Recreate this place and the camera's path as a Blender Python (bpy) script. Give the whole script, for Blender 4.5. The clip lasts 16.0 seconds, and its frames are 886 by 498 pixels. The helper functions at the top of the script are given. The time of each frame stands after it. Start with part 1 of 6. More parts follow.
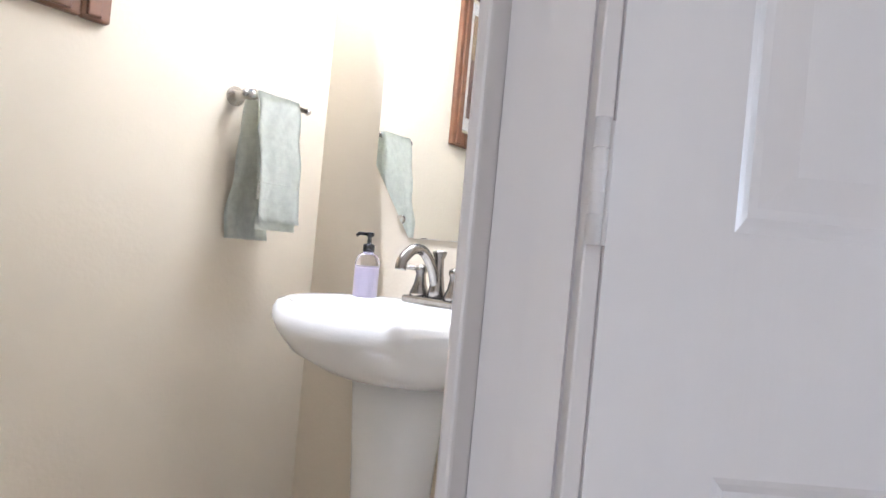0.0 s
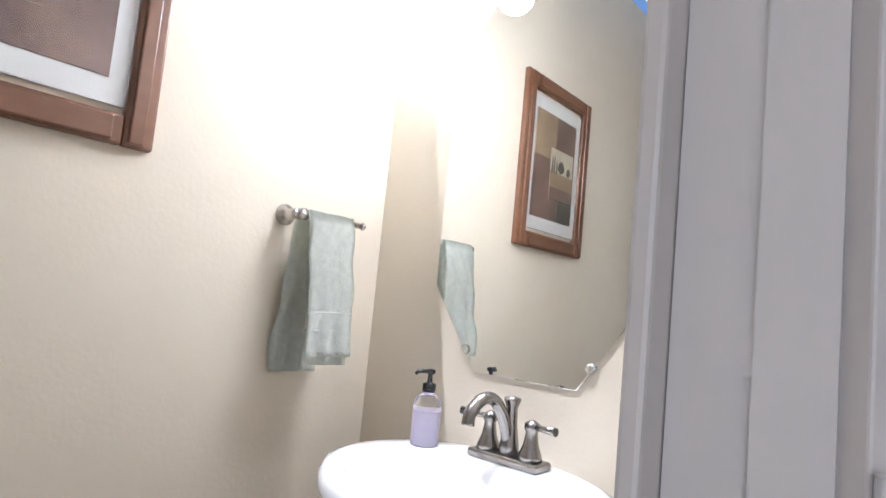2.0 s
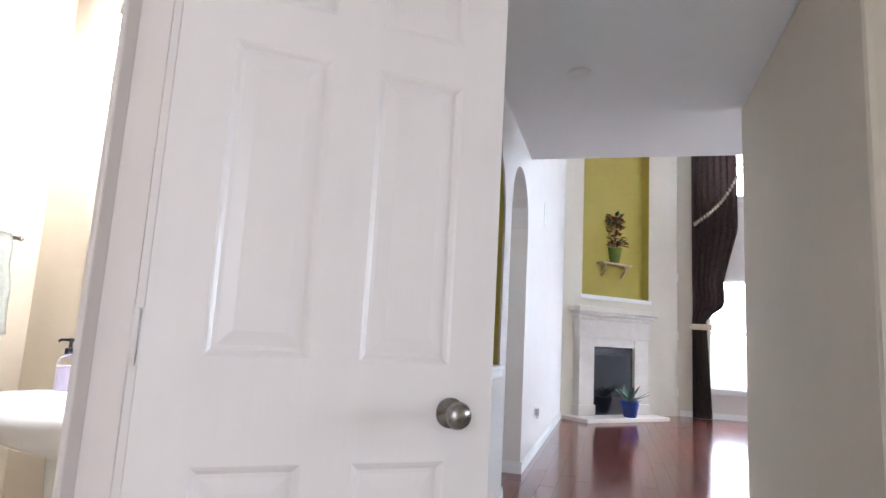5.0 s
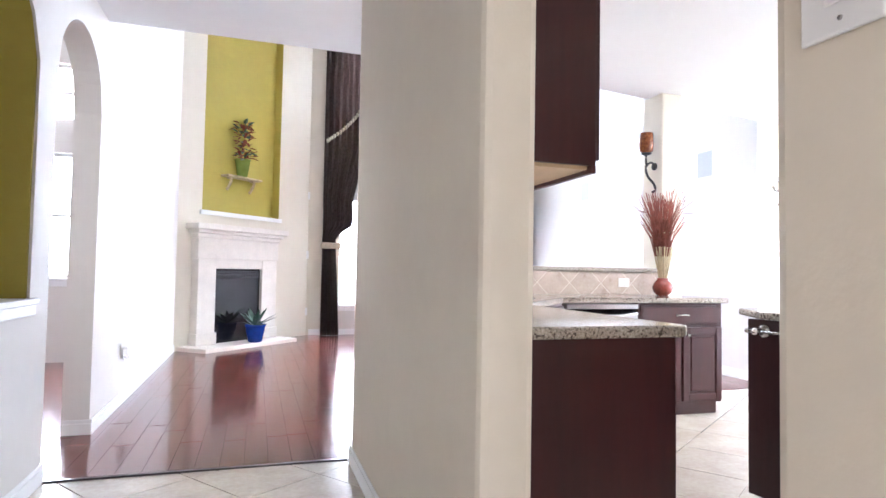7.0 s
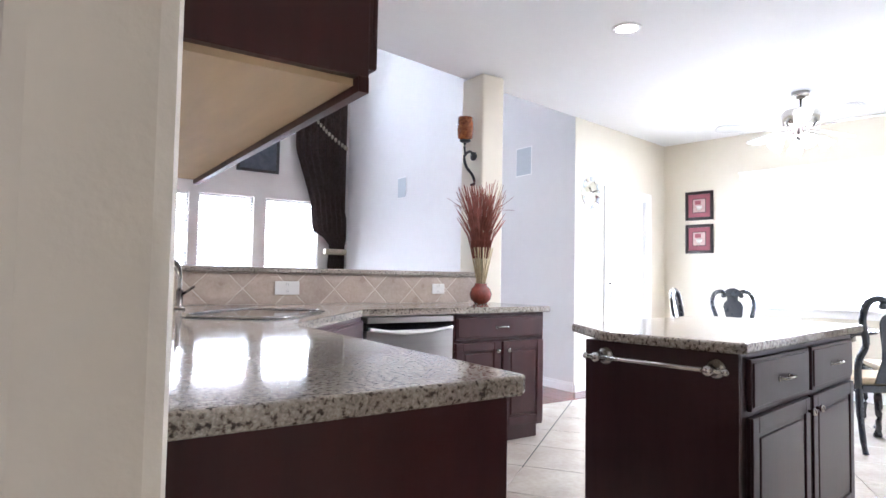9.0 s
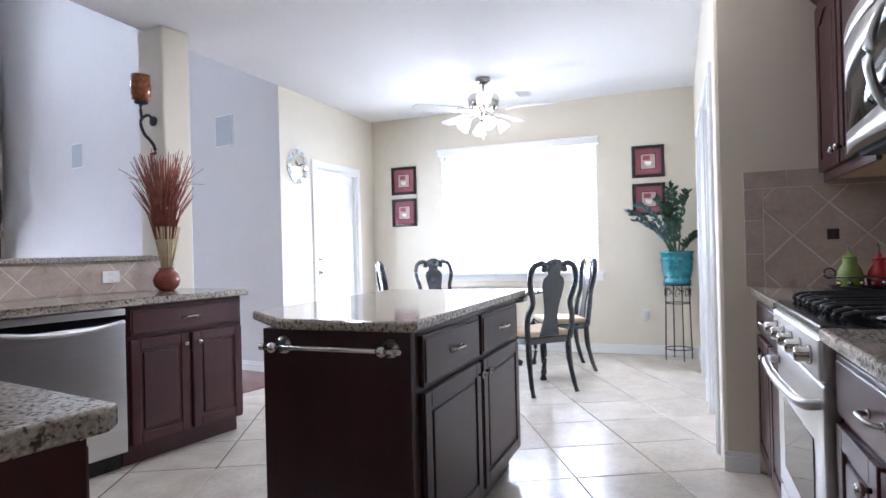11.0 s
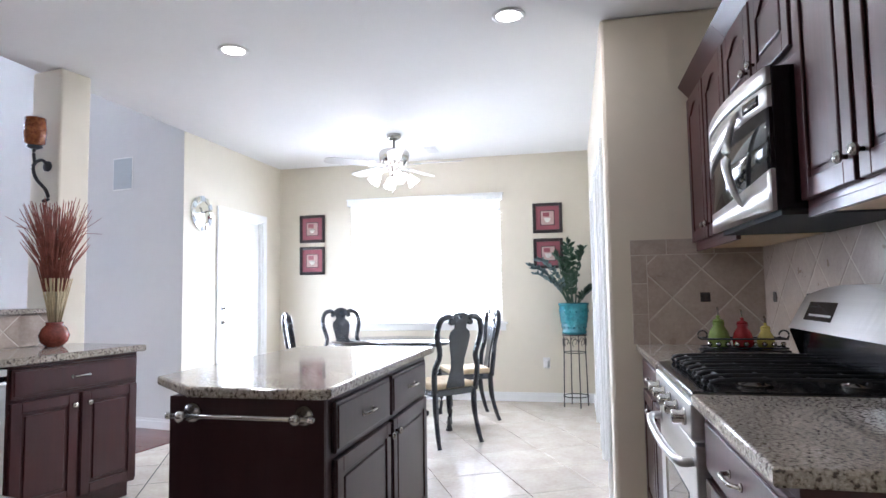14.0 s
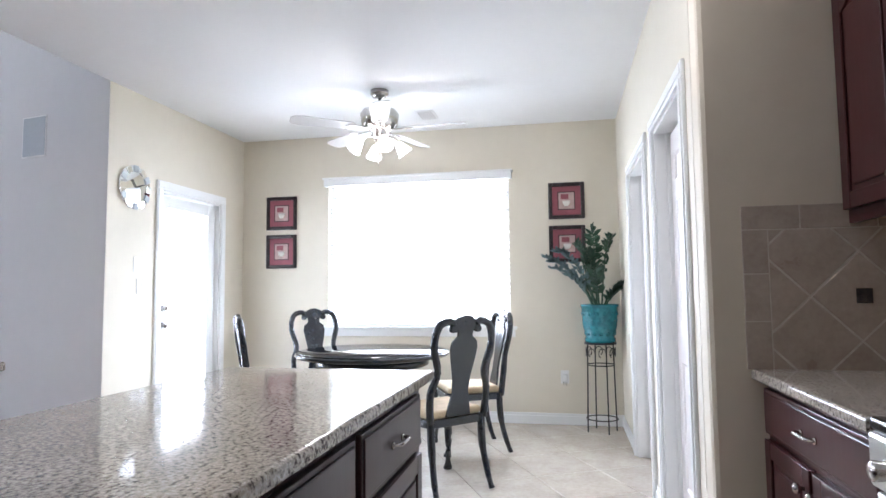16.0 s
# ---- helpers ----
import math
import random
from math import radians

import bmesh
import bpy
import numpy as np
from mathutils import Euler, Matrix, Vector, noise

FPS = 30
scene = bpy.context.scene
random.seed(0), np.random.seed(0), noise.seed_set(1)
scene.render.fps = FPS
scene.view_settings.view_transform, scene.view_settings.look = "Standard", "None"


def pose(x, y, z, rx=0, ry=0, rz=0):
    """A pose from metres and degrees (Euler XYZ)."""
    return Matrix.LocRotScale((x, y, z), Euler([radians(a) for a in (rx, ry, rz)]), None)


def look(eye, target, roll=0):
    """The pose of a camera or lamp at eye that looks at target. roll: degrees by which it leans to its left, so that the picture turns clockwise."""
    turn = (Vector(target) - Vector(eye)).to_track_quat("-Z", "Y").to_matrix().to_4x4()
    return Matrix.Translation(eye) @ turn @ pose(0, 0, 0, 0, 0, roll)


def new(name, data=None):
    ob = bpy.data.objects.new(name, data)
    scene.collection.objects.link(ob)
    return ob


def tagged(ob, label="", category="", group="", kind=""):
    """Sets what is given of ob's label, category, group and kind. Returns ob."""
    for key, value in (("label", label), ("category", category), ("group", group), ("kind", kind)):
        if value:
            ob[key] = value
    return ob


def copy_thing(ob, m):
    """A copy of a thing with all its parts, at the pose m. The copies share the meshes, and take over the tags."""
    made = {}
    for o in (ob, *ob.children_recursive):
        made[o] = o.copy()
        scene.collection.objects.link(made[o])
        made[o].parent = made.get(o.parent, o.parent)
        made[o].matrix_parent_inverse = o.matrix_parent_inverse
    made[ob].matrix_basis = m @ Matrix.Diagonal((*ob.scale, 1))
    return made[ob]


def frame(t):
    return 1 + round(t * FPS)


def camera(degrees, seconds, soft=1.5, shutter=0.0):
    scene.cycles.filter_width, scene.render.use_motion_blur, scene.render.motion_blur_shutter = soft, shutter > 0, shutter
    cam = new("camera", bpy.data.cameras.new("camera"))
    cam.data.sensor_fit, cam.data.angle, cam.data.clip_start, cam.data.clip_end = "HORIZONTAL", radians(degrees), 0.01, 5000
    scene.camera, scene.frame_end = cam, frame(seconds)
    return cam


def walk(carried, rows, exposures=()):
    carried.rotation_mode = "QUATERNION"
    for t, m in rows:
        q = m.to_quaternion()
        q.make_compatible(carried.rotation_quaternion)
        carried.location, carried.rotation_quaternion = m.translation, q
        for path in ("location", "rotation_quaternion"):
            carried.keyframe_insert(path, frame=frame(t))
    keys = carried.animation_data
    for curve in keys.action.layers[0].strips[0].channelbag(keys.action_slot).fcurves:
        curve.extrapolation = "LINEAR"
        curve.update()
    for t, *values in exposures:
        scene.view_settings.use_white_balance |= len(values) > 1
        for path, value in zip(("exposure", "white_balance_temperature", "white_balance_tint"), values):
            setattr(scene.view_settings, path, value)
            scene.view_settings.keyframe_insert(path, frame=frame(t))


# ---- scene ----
cam = camera(73.01, 16.0)
PATH = [
    (0.00, -0.730, 1.020, 0.995, 89.95, -5.29, 26.65),
    (0.50, -0.846, 1.118, 0.984, 90.19, -5.38, 28.12),
    (1.00, -0.897, 1.133, 1.011, 89.79, -5.56, 30.34),
    (1.50, -0.900, 1.159, 1.090, 91.15, -5.60, 31.30),
    (2.00, -0.873, 1.154, 1.170, 95.14, -5.49, 31.28),
    (2.50, -0.766, 1.117, 1.165, 101.35, -4.59, 32.13),
    (3.00, -0.630, 0.984, 1.143, 104.16, -4.31, 32.27),
    (5.30, -0.127, 0.477, 1.075, 97.60, -2.69, 0.34),
    (5.50, -0.103, 0.505, 1.066, 97.09, -2.25, -3.84),
    (6.00, -0.015, 0.719, 1.054, 95.61, -1.78, -13.57),
    (6.50, 0.078, 0.930, 1.051, 93.40, -1.31, -20.77),
    (7.00, 0.239, 1.247, 1.080, 92.32, -1.00, -26.30),
    (7.50, 0.272, 1.468, 1.100, 92.30, -0.12, -32.49),
    (8.00, 0.458, 1.680, 1.122, 92.10, -0.16, -38.34),
    (8.20, 0.566, 1.779, 1.106, 92.37, -0.47, -39.64),
    (10.30, 1.213, 1.989, 1.123, 90.74, 0.73, -55.32),
    (10.50, 1.200, 1.971, 1.158, 90.26, 1.17, -59.14),
    (11.00, 1.217, 1.904, 1.136, 90.18, 1.45, -68.64),
    (11.50, 1.209, 1.858, 1.136, 89.92, 1.65, -77.18),
    (12.00, 1.148, 1.836, 1.162, 89.70, 1.95, -83.03),
    (12.50, 1.041, 1.839, 1.193, 90.79, 1.63, -84.90),
    (13.00, 0.972, 1.846, 1.221, 92.34, 1.55, -83.72),
    (13.50, 0.988, 1.865, 1.223, 93.67, 1.16, -79.76),
    (14.00, 1.104, 1.895, 1.226, 93.99, 0.91, -77.64),
    (14.50, 1.257, 1.973, 1.218, 93.98, 0.78, -78.05),
    (15.00, 1.522, 2.069, 1.211, 93.86, 0.61, -78.75),
    (15.50, 1.880, 2.156, 1.232, 94.06, 0.60, -78.69),
    (16.00, 2.262, 2.206, 1.198, 94.05, 0.56, -78.61),
]
walk(cam, [(t, pose(*p)) for t, *p in PATH], exposures=[(0.0, 0.5, 5350, 14), (1.5, 0.38, 5300, 14), (2.5, 0.03, 5300, 15), (3.2, 0.06, 5350, 15), (5.3, 0.93, 5650, 16), (6.0, 1.17, 5650, 17), (7.0, 1.45, 5700, 18), (8.2, 1.1, 5700, 18), (10.5, 0.06, 5450, 18), (12.5, 0.25, 5500, 18), (14.0, 0.2, 5550, 17), (15.0, 0.1, 5600, 16), (16.0, -0.15, 5650, 16)])

HM = pose(0, 0, 0, 0, 0, -9)      # hall and living room axes
ID = Matrix.Identity(4)

# ---- world, sun, large lights ----
world = bpy.data.worlds.new("sky")
scene.world = world
world.use_nodes = True
wn = world.node_tree.nodes
sky = wn.new("ShaderNodeTexSky")
sky.sky_type = 'NISHITA'
sky.sun_disc = False
sky.sun_elevation, sky.sun_rotation = radians(62), radians(40)
world.node_tree.links.new(sky.outputs[0], wn["Background"].inputs[0])
wn["Background"].inputs[1].default_value = 0.15
sun = new("sun", bpy.data.lights.new("sun", 'SUN'))
sun.data.energy, sun.data.angle, sun.data.color = 3.0, radians(0.6), (1, 0.95, 0.88)
sun.matrix_world = look((4, 6, 20), (8.6, 15, 0))


def area(name, m, w, h, power, col=(1, 1, 1)):
    l = bpy.data.lights.new(name, 'AREA')
    l.shape, l.size, l.size_y, l.energy, l.color = 'RECTANGLE', w, h, power, col
    ob = new(name, l)
    ob.matrix_world = m
    return ob


def point(name, p, power, r=0.04, col=(1, 0.93, 0.82)):
    l = bpy.data.lights.new(name, 'POINT')
    l.energy, l.shadow_soft_size, l.color = power, r, col
    ob = new(name, l)
    ob.location = p
    return ob


DAY = (0.86, 0.94, 1.0)
area("sky_light_nook", look((8.25, 3.58, 1.6), (5, 3.58, 1.5)), 1.8, 1.4, 330, DAY)
area("sky_light_door", look((6.98, 5.75, 1.1), (6.98, 3, 1.0)), 0.7, 1.7, 60, DAY)
area("sky_light_living_low", HM @ look((2.95, 12.1, 1.5), (2.95, 6, 1.2)), 3.2, 1.8, 380, DAY)
area("sky_light_living_high", HM @ look((3.1, 12.1, 4.4), (2.6, 6, 1.0)), 2.9, 1.1, 240, DAY)
# added fill lamp behind the camera, brightens the hall door; its entry is assumed
area("fill_light_hall", HM @ look((-0.18, -1.72, 1.25), (-0.18, 2, 1.25)), 1.1, 2.2, 18.5, (1, 0.96, 0.92))
area("sky_light_dining", HM @ look((-2.27, 9.3, 2.1), (-1.6, 5, 0.8)), 0.75, 2.2, 170, DAY)


# ---- materials ----
def mat(name, col, rough=0.6, metal=0.0, noise_s=0, amt=0.08, bump=0.0, bump_s=200, col2=None, spec=0.5, coat=0.0, trans=0.0, emit=0, isl=0.0, stretch=None, rvar=0.0):
    m = bpy.data.materials.new(name)
    m.use_nodes = True
    nt = m.node_tree
    n, l = nt.nodes, nt.links
    b = n["Principled BSDF"]
    b.inputs["Base Color"].default_value = (*col, 1)
    b.inputs["Roughness"].default_value = rough
    b.inputs["Metallic"].default_value = metal
    b.inputs["Specular IOR Level"].default_value = spec
    b.inputs["Coat Weight"].default_value = coat
    b.inputs["Coat Roughness"].default_value = 0.08
    b.inputs["Transmission Weight"].default_value = trans
    if emit:
        b.inputs["Emission Color"].default_value = (1, 0.95, 0.86, 1)
        b.inputs["Emission Strength"].default_value = emit
    tc = n.new("ShaderNodeTexCoord")
    src = tc.outputs["Object"]
    if stretch:
        mp = n.new("ShaderNodeMapping")
        mp.inputs["Scale"].default_value = stretch
        l.new(src, mp.inputs["Vector"])
        src = mp.outputs["Vector"]
    if noise_s:
        t1, t2 = n.new("ShaderNodeTexNoise"), n.new("ShaderNodeTexNoise")
        t1.inputs["Scale"].default_value, t2.inputs["Scale"].default_value = noise_s, noise_s * 7
        t1.inputs["Detail"].default_value = t2.inputs["Detail"].default_value = 6
        l.new(src, t1.inputs["Vector"])
        l.new(src, t2.inputs["Vector"])
        mx = n.new("ShaderNodeMix")
        mx.inputs[0].default_value = 0.4
        l.new(t1.outputs["Fac"], mx.inputs[2])
        l.new(t2.outputs["Fac"], mx.inputs[3])
        rp = n.new("ShaderNodeValToRGB")
        c2 = col2 or tuple(c * (1 - amt * 2) for c in col)
        rp.color_ramp.elements[0].position, rp.color_ramp.elements[1].position = 0.35, 0.65
        rp.color_ramp.elements[0].color, rp.color_ramp.elements[1].color = (*c2, 1), (*col, 1)
        l.new(mx.outputs[0], rp.inputs["Fac"])
        out = rp.outputs["Color"]
        if isl:
            oi = n.new("ShaderNodeObjectInfo")
            hs = n.new("ShaderNodeHueSaturation")
            ma = n.new("ShaderNodeMapRange")
            ma.inputs["To Min"].default_value, ma.inputs["To Max"].default_value = 1 - isl, 1 + isl
            l.new(oi.outputs["Random"], ma.inputs["Value"])
            l.new(ma.outputs[0], hs.inputs["Value"])
            l.new(out, hs.inputs["Color"])
            out = hs.outputs["Color"]
        l.new(out, b.inputs["Base Color"])
        if rvar:
            mr = n.new("ShaderNodeMapRange")
            mr.inputs["To Min"].default_value, mr.inputs["To Max"].default_value = max(0.02, rough - rvar), rough + rvar
            l.new(t1.outputs["Fac"], mr.inputs["Value"])
            l.new(mr.outputs[0], b.inputs["Roughness"])
    if bump:
        t3 = n.new("ShaderNodeTexNoise")
        t3.inputs["Scale"].default_value, t3.inputs["Detail"].default_value = bump_s, 3
        l.new(src, t3.inputs["Vector"])
        bp = n.new("ShaderNodeBump")
        bp.inputs["Strength"].default_value, bp.inputs["Distance"].default_value = bump, 0.004
        l.new(t3.outputs["Fac"], bp.inputs["Height"])
        l.new(bp.outputs[0], b.inputs["Normal"])
    return m


def granite_mat():
    m = mat("granite", (0.52, 0.46, 0.38), 0.08, spec=0.5)
    nt = m.node_tree
    n, l = nt.nodes, nt.links
    b = n["Principled BSDF"]
    tc = n.new("ShaderNodeTexCoord")
    v, t, u = n.new("ShaderNodeTexVoronoi"), n.new("ShaderNodeTexNoise"), n.new("ShaderNodeTexNoise")
    v.inputs["Scale"].default_value = 260
    t.inputs["Scale"].default_value, t.inputs["Detail"].default_value = 100, 10
    u.inputs["Scale"].default_value, u.inputs["Detail"].default_value = 6, 4
    for q in (v, t, u):
        l.new(tc.outputs["Object"], q.inputs["Vector"])
    r = n.new("ShaderNodeValToRGB")
    e = r.color_ramp.elements
    e[0].position, e[0].color = 0.35, (0.09, 0.075, 0.07, 1)
    e[1].position, e[1].color = 0.72, (0.62, 0.56, 0.49, 1)
    for p, c in ((0.405, (0.24, 0.19, 0.155, 1)), (0.45, (0.42, 0.37, 0.31, 1)), (0.58, (0.52, 0.46, 0.39, 1))):
        k = e.new(p)
        k.color = c
    l.new(t.outputs["Fac"], r.inputs["Fac"])
    mx = n.new("ShaderNodeMix")
    mx.data_type, mx.blend_type = 'RGBA', 'OVERLAY'
    mx.inputs[0].default_value = 0.32
    l.new(r.outputs["Color"], mx.inputs[6])
    bw = n.new("ShaderNodeRGBToBW")
    l.new(v.outputs["Color"], bw.inputs[0])
    l.new(bw.outputs[0], mx.inputs[7])
    m2 = n.new("ShaderNodeMix")
    m2.data_type, m2.blend_type = 'RGBA', 'MULTIPLY'
    m2.inputs[0].default_value = 0.45
    l.new(mx.outputs[2], m2.inputs[6])
    l.new(u.outputs["Fac"], m2.inputs[7])
    l.new(m2.outputs[2], b.inputs["Base Color"])
    return m


WALL = mat("wall_cream", (0.71, 0.635, 0.51), 0.7, noise_s=1.5, amt=0.02, bump=0.15, bump_s=90)
WALLH = mat("wall_hall", (0.72, 0.68, 0.63), 0.7, noise_s=1.5, amt=0.02, bump=0.2, bump_s=90)
WALLY = mat("wall_nook", (0.70, 0.645, 0.53), 0.7, noise_s=1.5, amt=0.02, bump=0.2, bump_s=90)
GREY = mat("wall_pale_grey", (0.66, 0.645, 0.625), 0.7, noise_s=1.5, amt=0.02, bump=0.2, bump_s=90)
MUST = mat("wall_mustard", (0.43, 0.35, 0.06), 0.7, noise_s=2, amt=0.04, bump=0.2, bump_s=90)
CEIL = mat("ceiling_white", (0.84, 0.84, 0.83), 0.85, noise_s=2, amt=0.01, bump=0.4, bump_s=120)
WHITE = mat("white_paint", (0.82, 0.82, 0.80), 0.35, noise_s=3, amt=0.02)
DOORW = mat("door_paint", (0.79, 0.75, 0.72), 0.32, noise_s=3, amt=0.02, bump=0.12, bump_s=60, stretch=(1, 1, 0.1))
PORC = mat("porcelain", (0.86, 0.86, 0.85), 0.07, noise_s=2, amt=0.01, coat=0.5)
WOOD = mat("cherry_wood", (0.058, 0.014, 0.014), 0.34, noise_s=5, col2=(0.038, 0.011, 0.012), coat=0.08, spec=0.35, stretch=(1, 1, 0.12), bump=0.05, bump_s=60)
ISLW = mat("espresso_wood", (0.043, 0.016, 0.017), 0.36, noise_s=5, col2=(0.028, 0.011, 0.012), coat=0.04, spec=0.28, stretch=(1, 1, 0.12), bump=0.05, bump_s=60)
BIRCH = mat("birch_ply", (0.62, 0.45, 0.27), 0.6, noise_s=4, amt=0.1, stretch=(0.2, 1, 1))
GRAN = granite_mat()
STEEL = mat("stainless_steel", (0.66, 0.65, 0.64), 0.3, 1.0, noise_s=3, amt=0.05, stretch=(0.05, 1, 12), rvar=0.06)
NICKEL = mat("brushed_nickel", (0.55, 0.53, 0.5), 0.25, 1.0, noise_s=30, amt=0.06)
DKNICK = mat("dark_nickel", (0.3, 0.28, 0.26), 0.25, 1.0, noise_s=30, amt=0.1)
CHROME = mat("chrome", (0.8, 0.8, 0.8), 0.08, 1.0)
BLACK = mat("black_enamel", (0.012, 0.012, 0.013), 0.15, noise_s=8, amt=0.1)
IRON = mat("cast_iron", (0.02, 0.02, 0.022), 0.45, noise_s=30, amt=0.2, bump=0.2, bump_s=300)
BLKGL = mat("black_glass", (0.01, 0.01, 0.012), 0.04, noise_s=2, amt=0.1)
CHAIRM = mat("black_lacquer", (0.016, 0.02, 0.027), 0.22, noise_s=6, amt=0.2, coat=0.3)
CUSH = mat("gold_fabric", (0.56, 0.43, 0.27), 0.9, noise_s=14, amt=0.12, bump=0.4, bump_s=400)
TILE = mat("floor_tile", (0.57, 0.51, 0.43), 0.2, noise_s=5, col2=(0.45, 0.39, 0.32), isl=0.05, rvar=0.06, bump=0.06, bump_s=40)
GROUT = mat("grout", (0.5, 0.44, 0.37), 0.9, noise_s=30, amt=0.1)
SPLASH = mat("travertine_tile", (0.5, 0.42, 0.35), 0.3, noise_s=9, col2=(0.39, 0.31, 0.25), isl=0.06, rvar=0.08, bump=0.15, bump_s=60)
SPLGR = mat("pale_grout", (0.7, 0.64, 0.56), 0.9, noise_s=30, amt=0.1)
INSET = mat("dark_accent_tile", (0.06, 0.045, 0.04), 0.3, noise_s=60, amt=0.5, bump=0.5, bump_s=120)
PLANK = mat("mahogany_floor", (0.17, 0.045, 0.03), 0.14, noise_s=4, col2=(0.07, 0.016, 0.012), isl=0.28, stretch=(3, 0.35, 1), rvar=0.05)
LIME = mat("cast_limestone", (0.74, 0.69, 0.61), 0.7, noise_s=6, amt=0.06, bump=0.3, bump_s=70)
CURT = mat("brown_curtain", (0.125, 0.085, 0.072), 0.75, noise_s=25, amt=0.25, bump=0.4, bump_s=300)
ROPE = mat("pale_rope", (0.6, 0.52, 0.38), 0.8, noise_s=40, amt=0.2)
TOWEL = mat("sage_towel", (0.86, 0.88, 0.8), 1.0, noise_s=60, amt=0.08, bump=0.7, bump_s=300)
FRAMEB = mat("walnut_frame", (0.18, 0.085, 0.045), 0.35, noise_s=6, col2=(0.12, 0.05, 0.022), stretch=(1, 0.3, 1))
FRAMED = mat("dark_frame", (0.022, 0.012, 0.012), 0.3, noise_s=10, amt=0.2)
MATW = mat("mat_board", (0.78, 0.77, 0.72), 0.9, noise_s=30, amt=0.02)
ROSE = mat("rose_mat", (0.3, 0.09, 0.11), 0.8, noise_s=10, amt=0.1)
ARTB = mat("art_brown", (0.2, 0.11, 0.07), 0.7, noise_s=7, col2=(0.1, 0.045, 0.028))
ARTT = mat("art_tan", (0.42, 0.3, 0.16), 0.7, noise_s=9, col2=(0.2, 0.12, 0.05))
ARTSKY = mat("art_sky", (0.66, 0.58, 0.4), 0.7, noise_s=8, amt=0.1)
ARTG = mat("art_green", (0.05, 0.045, 0.02), 0.8, noise_s=20, amt=0.2)
PINK = mat("art_blush", (0.55, 0.4, 0.36), 0.7, noise_s=20, amt=0.1)
MIRROR = mat("mirror_glass", (0.93, 0.95, 0.94), 0.01, 1.0)
LEAF = mat("leaf", (0.05, 0.115, 0.065), 0.4, noise_s=15, amt=0.2)
LEAFB = mat("leaf_bluish", (0.17, 0.26, 0.26), 0.5, noise_s=15, amt=0.2)
TEAL = mat("teal_glaze", (0.03, 0.22, 0.26), 0.18, noise_s=25, col2=(0.01, 0.1, 0.13), bump=0.5, bump_s=60)
BLUE = mat("blue_glaze", (0.012, 0.05, 0.28), 0.12, noise_s=10, amt=0.2)
TERRA = mat("red_vase", (0.28, 0.05, 0.03), 0.25, noise_s=12, amt=0.3)
REED = mat("rust_reeds", (0.34, 0.105, 0.07), 0.8, noise_s=20, amt=0.3)
STRAW = mat("straw", (0.62, 0.5, 0.3), 0.85, noise_s=20, amt=0.2)
AMBER = mat("amber_glass", (0.32, 0.1, 0.03), 0.15, noise_s=40, col2=(0.1, 0.025, 0.01))
PLAST = mat("white_plastic", (0.8, 0.79, 0.76), 0.35, noise_s=5, amt=0.01)
SPKG = mat("speaker_grille", (0.5, 0.54, 0.56), 0.7, noise_s=200, amt=0.1)
BLIND = mat("blind_slat", (0.86, 0.86, 0.84), 0.5, noise_s=4, amt=0.02, trans=0.0)
SHADE = mat("lit_glass", (0.9, 0.88, 0.82), 0.4, emit=9)
CANL = mat("lit_bulb", (0.9, 0.88, 0.82), 0.4, emit=14)
SOAP = mat("lilac_soap", (0.74, 0.68, 0.84), 0.25, noise_s=4, amt=0.02)
CLEAR = mat("clear_plastic", (0.97, 0.97, 0.97), 0.03, trans=1.0)
PANE = mat("window_glass", (1, 1, 1), 0.0, trans=1.0)
OLIVE = mat("green_glaze", (0.25, 0.33, 0.08), 0.12, noise_s=10, amt=0.1)
REDG = mat("red_glaze", (0.35, 0.025, 0.03), 0.12, noise_s=10, amt=0.1)
YELG = mat("yellow_glaze", (0.62, 0.52, 0.14), 0.12, noise_s=10, amt=0.1)
OUTS = mat("daylight_glow", (0.9, 0.9, 0.9), 1.0, emit=4)
FLOWER = mat("dry_flower", (0.3, 0.07, 0.04), 0.8, noise_s=30, amt=0.3)
RUBBER = mat("dark_gap", (0.02, 0.02, 0.02), 0.8)
FANW = mat("fan_blade_white", (0.52, 0.51, 0.5), 0.35, noise_s=4, amt=0.03)


# ---- builders ----
def B():
    return bmesh.new()


def box(bm, x0, x1, y0, y1, z0, z1, bev=0.0, m=None):
    r = bmesh.ops.create_cube(bm, size=1)
    mm = Matrix.Translation(((x0 + x1) / 2, (y0 + y1) / 2, (z0 + z1) / 2)) @ Matrix.Diagonal((abs(x1 - x0), abs(y1 - y0), abs(z1 - z0), 1))
    bmesh.ops.transform(bm, matrix=(m or ID) @ mm, verts=r["verts"])
    if bev:
        es = list({e for v in r["verts"] for e in v.link_edges})
        bmesh.ops.bevel(bm, geom=es, offset=bev, segments=2, affect='EDGES', profile=0.5)
    return bm


def lathe(bm, prof, seg=24, m=None):
    m = m or ID
    rings = []
    for r, z in prof:
        rings.append([bm.verts.new(m @ Vector((max(r, 1e-4) * math.cos(2 * math.pi * i / seg), max(r, 1e-4) * math.sin(2 * math.pi * i / seg), z))) for i in range(seg)])
    for a, b in zip(rings, rings[1:]):
        for i in range(seg):
            j = (i + 1) % seg
            bm.faces.new((a[i], a[j], b[j], b[i])).smooth = True
    bm.faces.new(rings[0][::-1])
    bm.faces.new(rings[-1])
    return bm


